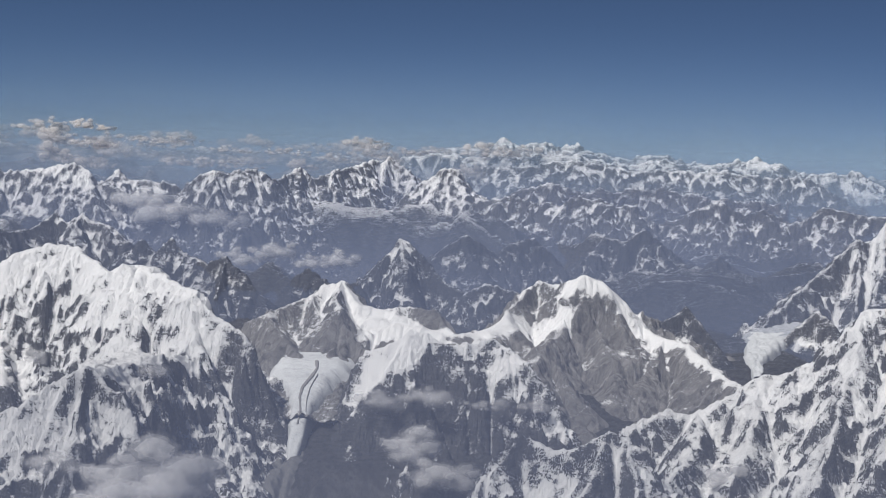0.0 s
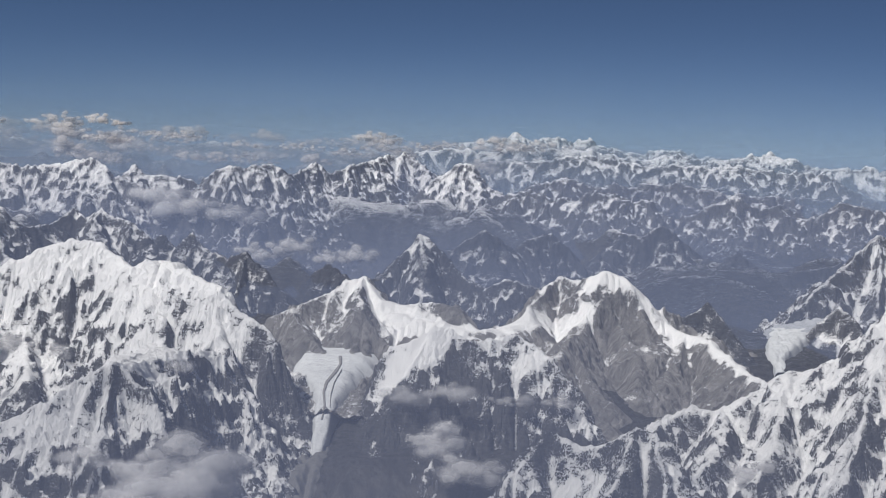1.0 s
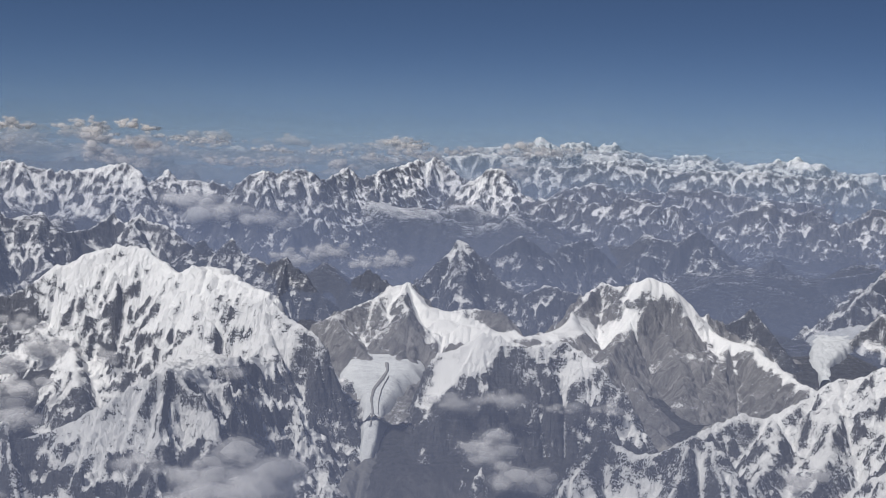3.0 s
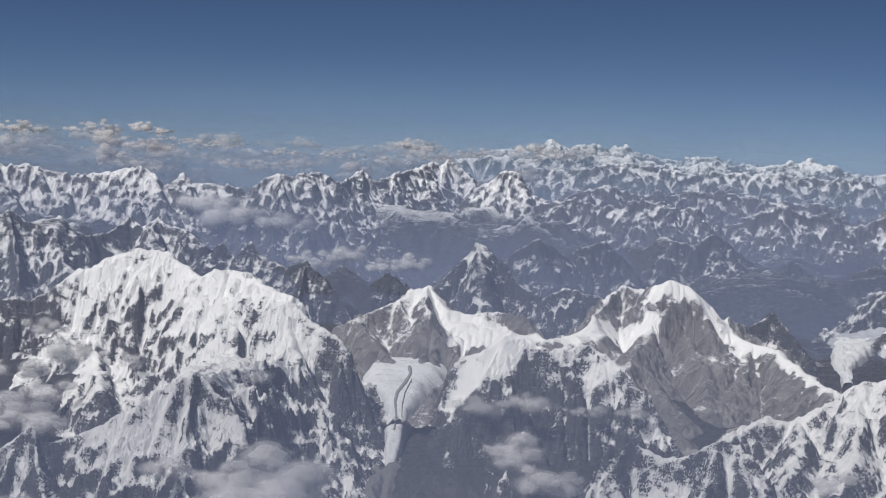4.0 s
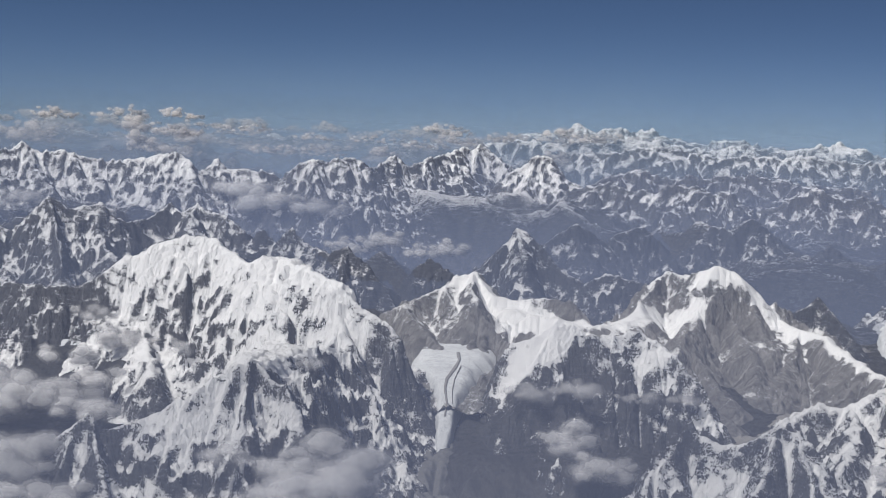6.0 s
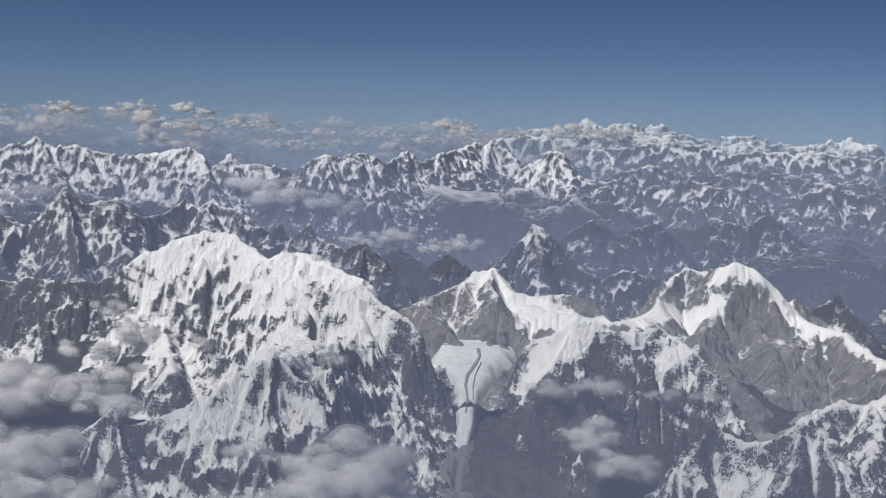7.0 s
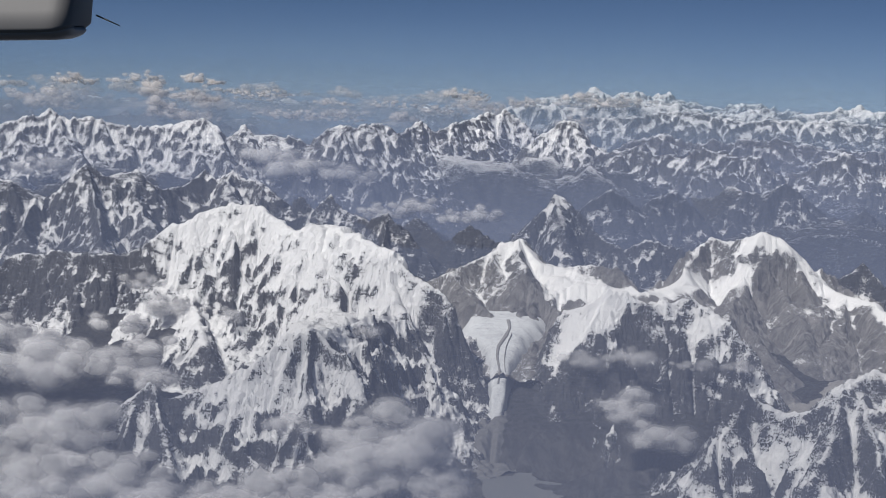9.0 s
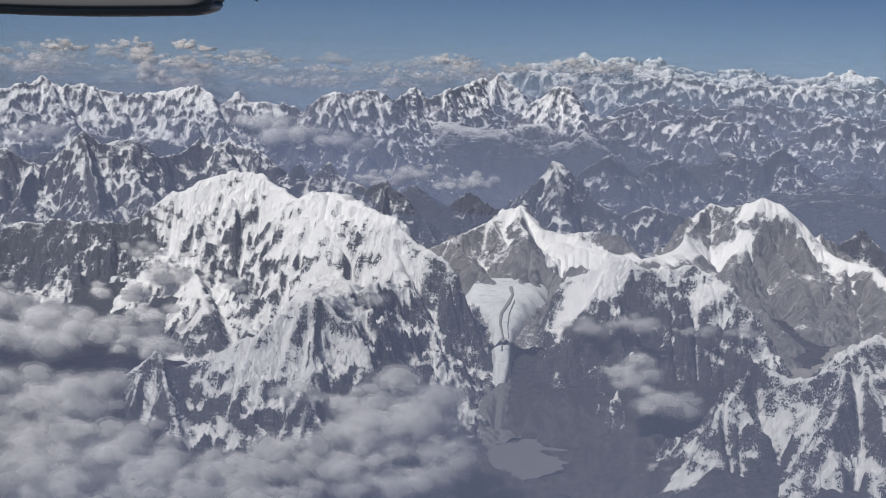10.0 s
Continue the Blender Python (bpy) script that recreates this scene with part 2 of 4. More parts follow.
def lookup(a, r, c):
    r, c = np.clip(r, 0, a.shape[0] - 1.001), np.clip(c, 0, a.shape[1] - 1.001)
    i, j = r.astype(np.int64), c.astype(np.int64)
    u, v = r - i, c - j
    return (a[i, j] * (1 - v) + a[i, j + 1] * v) * (1 - u) + (a[i + 1, j] * (1 - v) + a[i + 1, j + 1] * v) * u


def raw_floor(x, y):
    """The valley floors before the water has worked on them; the curve of the earth lowers what is far."""
    top, weight = np.full_like(x, 49.0) * 1e-5, np.full_like(x, 1e-5)
    for px, py, pz in FLOOR:
        k = 1 / ((x - px) ** 2 + (y - py) ** 2 + 30.0) ** 2
        top, weight = top + k * pz, weight + k
    calm = smooth(4, 14, np.hypot(x + 13, y - 174)) * smooth(4, 10, np.hypot(x + 17.5, (y - 208) * 0.25)) * smooth(7, 16, np.hypot(x - 37, y - 217)) * smooth(8, 18, np.hypot(x - 68, (y - 272) * 0.6))
    near = top / weight + (0.9 * fbm(x / 9, y / 9, 3, 5) + 6.0 * (crests(x / 14, y / 14, 33, 4, 0.5) - 0.4)) * (0.04 + 0.96 * calm)
    far = 39 + 25 * crests(x / 62, y / 50, 21, 4, 0.5) + 6 * fbm(x / 160, y / 160, 5, 3)
    mix = smooth(295, 365, y + 0.2 * np.abs(x))
    drop = np.maximum(0, np.hypot(x, y) - 300) ** 2 / 127420.0
    wide = smooth(1300, 2200, np.hypot(x, y))
    return near * (1 - mix) + (far * (1 - wide) + 46 * wide) * mix - drop


def carved_floor(x0, x1, y0, y1, step, rounds, cut):
    """What meltwater takes from the floor of one stretch of country."""
    gx, gy = np.meshgrid(np.arange(x0, x1, step), np.arange(y0, y1, step))
    before = raw_floor(gx, gy)
    rim = np.minimum(np.minimum(gx - x0, x1 - gx), np.minimum(gy - y0, y1 - gy))
    return (x0, y0, step), (erode(before, step, rounds, cut, 1.1, step * step * 2) - before) * smooth(0, 14, rim)


CARVED = [carved_floor(-150, 150, 90, 345, 0.7, 16, 0.05), carved_floor(-420, 420, 300, 1000, 1.6, 22, 0.06)]


def floor_height(x, y):
    """The valley floors, without the mountains."""
    h = raw_floor(x, y)
    for (x0, y0, step), taken in CARVED:
        r, c = (y - y0) / step, (x - x0) / step
        inside = (r > 0) & (c > 0) & (r < taken.shape[0] - 1) & (c < taken.shape[1] - 1)
        h = h + np.where(inside, lookup(taken, r, c), 0)
    return h


def sheet(name, xs, ys, zs, material, keep=None, lie=None, fall=None):
    """A grid mesh: xs, ys, zs are arrays of one shape; faces whose corners are all outside keep are left out."""
    rows, cols = xs.shape
    index = np.arange(rows * cols).reshape(rows, cols)
    quads = np.stack([index[:-1, :-1], index[:-1, 1:], index[1:, 1:], index[1:, :-1]], -1).reshape(-1, 4)
    verts = np.stack([xs, ys, zs], -1).reshape(-1, 3)
    extra = None if lie is None else lie.reshape(-1)
    down = None if fall is None else fall.reshape(-1, 3)
    if keep is not None:
        quads = quads[keep.reshape(-1)[quads].any(1)]
        used = np.unique(quads)
        renumber = np.zeros(rows * cols, np.int64)
        renumber[used] = np.arange(len(used))
        verts, quads = verts[used], renumber[quads]
        extra = None if extra is None else extra[used]
        down = None if down is None else down[used]
    me = bpy.data.meshes.new(name)
    me.vertices.add(len(verts))
    me.vertices.foreach_set("co", verts.astype(np.float32).ravel())
    me.loops.add(len(quads) * 4)
    me.loops.foreach_set("vertex_index", quads.astype(np.int32).ravel())
    me.polygons.add(len(quads))
    me.polygons.foreach_set("loop_start", np.arange(0, len(quads) * 4, 4, dtype=np.int32))
    me.update(calc_edges=True)
    me.polygons.foreach_set("use_smooth", np.full(len(quads), name not in ("mountain", "mountain_range")))
    if extra is not None:
        me.attributes.new("lie", "FLOAT", "POINT").data.foreach_set("value", extra.astype(np.float32))
    if down is not None:
        me.attributes.new("fall", "FLOAT_VECTOR", "POINT").data.foreach_set("vector", down.astype(np.float32).ravel())
    me.materials.append(material)
    return new(name, me)


def build_ground():
    # a fan that widens with distance, so that the steps grow towards the horizon
    far = np.concatenate([np.linspace(-60, 130, 30, endpoint=False), np.linspace(130, 330, 230, endpoint=False), np.geomspace(330, 700, 230, endpoint=False),
                          np.geomspace(700, 3600, 80)])
    side = np.linspace(-1, 1, 540)
    ys = np.repeat(far[:, None], 540, 1)
    xs = side[None, :] * (130 + 0.75 * np.maximum(far, 0)[:, None]) * (0.35 + 0.65 * np.abs(side[None, :]))
    zs = floor_height(xs, ys)
    zs = zs + 1.1 * (crests(xs / 5, ys / 5, 71, 3, 0.6) - 0.4) * smooth(300, 380, ys)
    tall = zs + np.maximum(0, np.hypot(xs, ys) - 300) ** 2 / 127420.0
    fy, fx = np.gradient(zs)
    steep = np.hypot(fx / np.gradient(xs, axis=1), fy / np.gradient(ys, axis=0))
    lie = np.minimum(0.06 * (tall - 56.0), 0.5) - 0.5 * steep + 0.5 * fbm(xs / 14, ys / 14, 77, 4)
    lie = np.where(ys < 330, lie - 0.5, lie)
    return tagged(sheet("ground", xs, ys, zs, valley_mat, lie=lie, fall=np.stack([xs * 0.5, ys * 1.6, 0 * xs], -1)), "dark rocky valley ground with patches of old snow, between high mountains", "ground", kind="structure")


# ---- mountains ----
def ridge(steep, *points, wide=0.0):
    """A crest line with the steepness of its flanks and the half width of a flat top."""
    return steep, wide, points


def mountain(name, ridges, label, cover, step=0.3, margin=24.0, ribs=1.0, rough=1.0, seed=1, blend=0.7, scale=1.0, category="mountain", warp=0.8, carve=0.035, talus=1.9, jag=0.9, rounded=0.25, line=60.0, per=0.02, patch=0.2, strata=0.14, zones=(), **look_of):
    pts = np.array([p for r in ridges for p in r[2]])
    x0, y0 = pts[:, 0].min() - margin, pts[:, 1].min() - margin
    x1, y1 = pts[:, 0].max() + margin, pts[:, 1].max() + margin
    gx, gy = np.meshgrid(np.arange(x0, x1, step), np.arange(y0, y1, step * 1.15))
    wx = gx + warp * scale * fbm(gx / (5 * scale), gy / (5 * scale), seed + 40, 3)
    wy = gy + warp * scale * fbm(gx / (5 * scale), gy / (5 * scale), seed + 50, 3)
    tx0 = gx + 1.6 * fbm(gx / 5, gy / 5, seed + 90, 4)
    ty0 = gy + 1.6 * fbm(gx / 5, gy / 5, seed + 95, 4)
    h = np.full_like(gx, -1e3)
    along, away = np.zeros_like(gx), np.full_like(gx, 99.0)
    start = 0.0
    for steep, wide, points in ridges:
        start += 37.0
        for (ax, ay, az), (bx, by, bz) in zip(points, points[1:]):
            ex, ey = bx - ax, by - ay
            length = math.hypot(ex, ey)
            t = np.clip(((wx - ax) * ex + (wy - ay) * ey) / (length * length), 0, 1)
            d = np.hypot(wx - ax - t * ex, wy - ay - t * ey)
            out = np.maximum(0, d - wide)
            out = np.sqrt(out * out + (rounded * scale) ** 2) - rounded * scale
            fall = np.where(out < 9 * scale, out, 9 * scale + (out - 9 * scale) * 0.72)
            c = az + (bz - az) * t - steep * fall - 0.08 * np.minimum(d, wide)
            side = np.sign((wx - ax) * ey - (wy - ay) * ex)
            win = c > h
            along = np.where(win, start + t * length + side * 0.35 * d + 13 * (side > 0), along)
            away = np.where(win, out, away)
            k = np.clip(0.5 + 0.5 * (c - h) / (blend * scale), 0, 1)
            h = h * (1 - k) + c * k + blend * scale * k * (1 - k) * 0.6
            start += length
    # snowfields (above 0) and bare faces (below 0) along lines
    lean, calm = np.zeros_like(gx), np.ones_like(gx)
    for amount, reach, points in zones:
        near = np.full_like(gx, 1e3)
        for (ax, ay), (bx, by) in zip(points, points[1:]):
            ex, ey = bx - ax, by - ay
            t = np.clip(((tx0 - ax) * ex + (ty0 - ay) * ey) / (ex * ex + ey * ey), 0, 1)
            near = np.minimum(near, np.hypot(tx0 - ax - t * ex, ty0 - ay - t * ey))
        touch = np.exp(-(near / reach) ** 4)
        lean = lean + amount * touch
        calm = calm * (1 - 0.85 * touch * (amount > 0.5))
    # spurs on the flanks, then meltwater, first on a coarse grid and then on the fine one; the feet run out smooth
    base = floor_height(gx, gy)
    grow = (1 - np.exp(-away / (2.6 * scale))) * (0.15 + 0.85 * smooth(-1, 7, h - base)) * calm
    u = along + 1.6 * scale * fbm(gx / (6 * scale), gy / (6 * scale), seed + 60, 3)
    rib = crests(u / (7.5 * scale), away / (16 * scale), seed + 3, 3) - 0.4
    h = h + ribs * scale * 1.4 * grow * rib
    tx, ty = wx + 1.8 * scale * fbm(gx / (3.5 * scale), gy / (3.5 * scale), seed + 70, 4), wy + 1.8 * scale * fbm(gx / (3.5 * scale), gy / (3.5 * scale), seed + 80, 4)
    h = h + rough * scale * 4.4 * grow * (crests(tx / (9 * scale), ty / (9 * scale), seed + 13, 3) - 0.42)
    h = h + rough * scale * (0.15 * calm + 0.85 * grow) * 2.4 * (crests(tx / (3.4 * scale), ty / (3.4 * scale), seed + 11, 3) - 0.42)
    h = h + jag * np.exp(-away / (2.0 * scale)) * (crests(along / (5 * scale), along * 0, seed + 14, 4, 0.6) - 0.45)
    coarse = h[::3, ::3]
    pace = carve * scale ** 0.5
    h = h + enlarged(erode(coarse, step * 3, 9, pace, talus, step * step * 14) - coarse, h.shape)
    h = h + rough * scale * (0.1 * calm + 0.9 * grow) * 1.9 * (crests(tx / (2.6 * scale), (ty + 1.1 * h) / (2.6 * scale), seed + 19, 4, 0.6) - 0.4)
    h = h + rough * scale * (0.1 * calm + 0.9 * grow) * 0.7 * (crests(gx / (0.9 * scale), (gy + 1.1 * h) / (0.9 * scale), seed + 20, 3, 0.6) - 0.4)
    h = erode(h, step, 3, pace, talus, step * step * 4)
    # rock is rough where it is steep; snow lies smooth where the slope lets it and fills the hollows
    soft = blurred(h, max(1, round(1.2 * (0.3 * scale / step) ** 2)))
    fy, fx = np.gradient(soft, step * 1.15, step)
    down, dx = gy + 1.1 * soft, gx + 0.8 * scale * fbm(gx / (2 * scale), gy / (2 * scale), seed + 21, 3)
    steep = np.hypot(fx, fy)
    rocky = smooth(0.7, 1.5, steep + 0.4 * fbm(gx / (2.5 * scale), down / (2.5 * scale), seed + 23, 2))
    h = h + calm * rough * scale * (0.35 + 0.65 * rocky) * (0.9 * (crests(dx / (1.2 * scale), down / (1.2 * scale), seed + 12, 3, 0.6) - 0.4) + 0.45 * (crests(gx / (0.6 * scale), down / (0.6 * scale), seed + 17, 2, 0.6) - 0.4))
    bed = soft + 0.25 * gx + 0.1 * gy + 1.2 * scale * fbm(gx / (9 * scale), gy / (9 * scale), seed + 27, 2)
    beds = value(bed / (0.75 * scale), 0 * bed, seed + 29) - 0.5 + 0.6 * (value(bed / (0.3 * scale), 0 * bed + 5, seed + 31) - 0.5)
    h = h + 0.3 * scale * rocky * beds
    hold = -0.75 * steep + (0.9 * (blurred(soft, 12) - soft) / (0.6 * scale)).clip(-0.35, 0.35) + np.minimum(per * (soft - line), HIGH)
    hold = hold + LEE * fx / np.sqrt(1 + steep * steep) + strata * 2.5 * beds
    hold = hold + patch * (1.0 * fbm(gx / (8 * scale), gy / (8 * scale), seed + 33, 3) + 1.9 * fbm(dx / (3.2 * scale), down / (3.2 * scale), seed + 35, 4) + 1.3 * fbm(dx / (0.8 * scale), down / (0.8 * scale), seed + 37, 3))
    hold = hold + lean
    # the snow limit that leaves the wanted share of the mountain white
    lie = hold - np.quantile(hold[h > base + 1.0], 1 - cover)
    drift = smooth(-0.05, 0.3, lie)
    h = h * (1 - 0.3 * drift) + 0.3 * drift * soft
    material = alpine("snow_and_rock", size=scale, **look_of)
    ob = sheet(name, gx, gy, h, material, keep=h > base - 0.8, lie=lie, fall=np.stack([u, away, 0 * u + seed], -1))
    return tagged(ob, label, category)


DARK_ROCK = dict(rock_a=(0.05, 0.055, 0.066), rock_b=(0.115, 0.12, 0.135))
GREY_ROCK = dict(rock_a=(0.1, 0.102, 0.108), rock_b=(0.29, 0.285, 0.28), scree=(0.33, 0.32, 0.31), scree_top=63.0)


build_ground()

mountain("mountain", [
    ridge(1.25, (-109.3, 240.0, 61.7), (-101.1, 238.0, 63.3), (-93.7, 235.0, 63.7), (-86.9, 235.0, 63.7), (-81.5, 236.0, 66.8), (-77.7, 237.0, 69.6)),
    ridge(1.25, (-79.4, 237.0, 65.7), (-76.2, 237.0, 69.4), (-72.6, 237.0, 71.6), (-67.8, 238.0, 73.6), (-61.9, 237.0, 72.9), (-58.8, 235.0, 71.5), (-54.9, 230.0, 69.9), (-51.2, 227.0, 71.2), (-47.3, 223.0, 71.6), (-42.4, 218.0, 71.6), (-39.0, 215.0, 70.5), (-35.8, 213.0, 69.5)),
    ridge(2.1, (-35.8, 213.0, 69.5), (-32.9, 210.0, 67.0), (-28.5, 208.0, 66.7), (-26.1, 207.0, 64.1)),
    ridge(2.6, (-26.1, 207.0, 64.1), (-24.1, 206.0, 60.8), (-23.3, 206.0, 57.3), (-23.0, 205.0, 54.4), (-22.3, 204.0, 51.2), (-21.2, 203.0, 47.9)),
    ridge(1.3, (-39.0, 215.0, 70.5), (-34.0, 207.0, 63.7), (-31.0, 203.0, 60.2), (-28.8, 201.0, 56.3), (-25.9, 200.0, 52.3), (-23.1, 199.0, 48.4)),
    ridge(1.3, (-34.5, 207.0, 63.7), (-36.6, 203.0, 59.9), (-37.0, 199.0, 56.3)),
    ridge(1.1, (-47.3, 223.0, 71.6), (-43.9, 213.0, 65.0), (-43.0, 206.0, 60.8), (-43.8, 192.0, 61.6), wide=2.5),
    ridge(1.2, (-76.2, 237.0, 69.4), (-71.9, 231.0, 61.0), (-69.1, 218.0, 56.9), (-63.1, 205.0, 54.6)),
    ridge(2.1, (-28.5, 208.0, 66.7), (-26.3, 204.0, 60.2), (-25.0, 202.0, 55.4), (-23.8, 201.0, 49.6)),
], "huge snow-covered massif with fluted ice faces and dark lower rock", 0.74, line=62, per=0.028, patch=0.3, step=0.2, seed=101, margin=22, blend=0.8, rounded=0.6, rough=1.15, ribs=0.5,
    zones=((-1.0, 7.0, ((-112.0, 237.0), (-86.0, 231.5))), (-0.4, 4.0, ((-32.0, 203.0), (-22.0, 202.5))), (0.18, 6.0, ((-76.0, 236.0), (-62.0, 234.0))), (0.24, 4.0, ((-50.0, 222.0), (-40.0, 214.0), (-30.0, 208.0))), (0.25, 4.0, ((-54.0, 220.0), (-50.0, 204.0)))))
mountain("mountain", [
    ridge(1.5, (-69.4, 167.0, 51.1), (-67.1, 167.0, 53.4), (-62.9, 168.0, 56.4), (-61.0, 169.0, 58.1), (-58.4, 169.0, 55.9), (-56.0, 170.0, 56.3), (-52.3, 170.0, 57.8), (-47.8, 170.0, 61.6), (-44.6, 172.0, 62.7), (-41.8, 175.0, 64.5), (-39.5, 175.0, 62.8), (-36.7, 174.0, 61.6), (-34.1, 172.0, 58.4), (-32.8, 171.0, 56.5), (-32.2, 170.0, 53.8)),
    ridge(1.3, (-41.8, 175.0, 64.5), (-39.2, 180.0, 63.4), (-36.9, 190.0, 63.2), (-32.9, 198.0, 61.8)),
    ridge(1.4, (-61.0, 169.0, 58.1), (-58.3, 165.0, 53.7), (-56.7, 162.0, 50.2)),
    ridge(1.4, (-52.3, 170.0, 57.8), (-48.5, 164.0, 52.6), (-43.1, 159.0, 49.7)),
    ridge(1.4, (-41.8, 175.0, 64.5), (-41.1, 170.0, 59.3), (-40.8, 165.0, 54.6), (-37.9, 161.0, 51.6)),
    ridge(1.4, (-36.7, 174.0, 61.6), (-33.9, 171.0, 57.2), (-35.4, 167.0, 52.9)),
    ridge(1.4, (-62.9, 168.0, 56.4), (-63.1, 164.0, 52.2)),
], "steep snowy peak with dark rock ribs, clouds round its foot", 0.62, line=58, per=0.022, patch=0.34, step=0.18, seed=131, margin=20, ribs=0.4, rough=1.25,
    zones=((0.45, 2.6, ((-54.0, 168.5), (-47.0, 169.0), (-41.8, 173.5), (-36.0, 172.5))), (-0.25, 2.5, ((-36.0, 169.0), (-36.0, 160.0))), (-0.5, 2.2, ((-57.0, 168.0), (-53.0, 168.0)))))
mountain("mountain", [
    ridge(1.0, (-31.9, 238.0, 61.0), (-28.2, 240.0, 62.3), (-25.1, 243.0, 63.4), (-21.5, 247.0, 65.1), (-18.6, 249.0, 67.0), (-16.8, 249.0, 67.2), (-15.0, 247.0, 66.2), (-12.3, 243.0, 64.2), (-8.7, 243.0, 63.7), (-5.6, 243.0, 64.3), (-3.4, 243.0, 64.4), (-0.5, 242.0, 64.1), (2.1, 241.0, 63.8), (4.8, 237.0, 60.7)),
    ridge(1.1, (-28.2, 240.0, 62.3), (-25.4, 231.0, 61.2), (-22.5, 226.0, 60.2), (-19.3, 222.0, 57.2)),
    ridge(1.1, (-21.5, 247.0, 65.1), (-19.1, 236.0, 62.7), (-16.2, 228.0, 60.1), (-14.6, 222.0, 57.4)),
    ridge(1.1, (-16.8, 249.0, 67.2), (-14.5, 229.0, 64.0), (-10.3, 226.0, 59.9), (-8.0, 222.0, 57.8)),
    ridge(1.1, (0.0, 242.0, 63.9), (5.3, 236.0, 59.9)),
    ridge(1.0, (-16.8, 249.0, 67.2), (-14.2, 240.0, 63.2), (-10.5, 232.5, 60.2), (-8.2, 227.5, 58.0)),
    ridge(0.42, (-11.3, 241.0, 62.3), (-5.0, 239.5, 61.8), (1.0, 238.0, 61.0), wide=1.0),
    ridge(0.5, (0.0, 236.0, 60.3), (6.3, 237.5, 60.2), wide=1.5),
], "small pyramid peak with a snow cap above grey scree", 0.28, line=62, per=0.06, patch=0.14, **GREY_ROCK, step=0.2, rounded=0.4, seed=161, margin=16, rough=0.8, ribs=1.1,
    zones=((1.3, 3.4, ((-11.0, 241.5), (-6.0, 238.0), (0.5, 236.5))), (1.3, 3.2, ((-8.0, 234.0), (0.0, 233.5), (6.5, 237.5))), (0.7, 2.4, ((-18.0, 249.0), (-13.5, 244.5))), (-1.0, 2.2, ((0.0, 242.0), (3.2, 240.0))), (-0.6, 8, ((-30, 226), (-16, 222)))))
mountain("mountain", [
    ridge(2.6, (-7.9, 211.0, 62.4), (-10.0, 211.0, 59.7), (-10.8, 211.0, 57.7), (-11.3, 209.0, 55.6), (-11.7, 206.5, 52.9), (-12.0, 204.0, 48.6)),
    ridge(2.3, (-7.9, 211.0, 62.4), (-3.9, 211.0, 64.5), (-1.1, 211.0, 65.4)),
    ridge(1.5, (-1.1, 211.0, 65.4), (1.8, 211.5, 65.0), (5.4, 211.0, 63.0), (7.6, 212.0, 63.5), (10.3, 214.0, 63.5), (12.5, 214.5, 63.9), (14.7, 213.0, 63.1), (17.4, 210.0, 61.3), (20.5, 208.5, 58.2), (22.7, 207.0, 55.5), (23.8, 206.0, 53.2)),
    ridge(1.5, (-1.1, 211.0, 65.4), (-3.6, 208.0, 60.6), (-6.8, 205.5, 56.5), (-10.0, 204.0, 52.3)),
    ridge(1.6, (5.4, 211.0, 63.0), (4.3, 208.0, 58.4), (5.8, 205.5, 54.5), (7.0, 203.0, 49.0)),
    ridge(1.6, (10.3, 214.0, 63.5), (9.1, 209.5, 60.1), (10.1, 207.0, 56.2), (11.2, 204.5, 51.5)),
    ridge(1.6, (14.7, 213.0, 63.1), (14.3, 209.0, 59.6), (15.3, 206.0, 54.9)),
    ridge(1.5, (20.5, 208.5, 58.2), (19.2, 205.0, 53.6), (20.2, 203.0, 49.7)),
], "jagged ridge with a white snow face and dark rock walls", 0.44, line=60, per=0.045, patch=0.22, step=0.18, rounded=0.35, seed=191, margin=18, ribs=0.8, rough=1.1,
    zones=((0.7, 3.2, ((-3.5, 209.5), (-7.5, 206.5))), (-0.5, 2.5, ((2.5, 208.0), (5.0, 206.0))), (-0.9, 3.0, ((-14.0, 203.0), (20.0, 201.5)))))
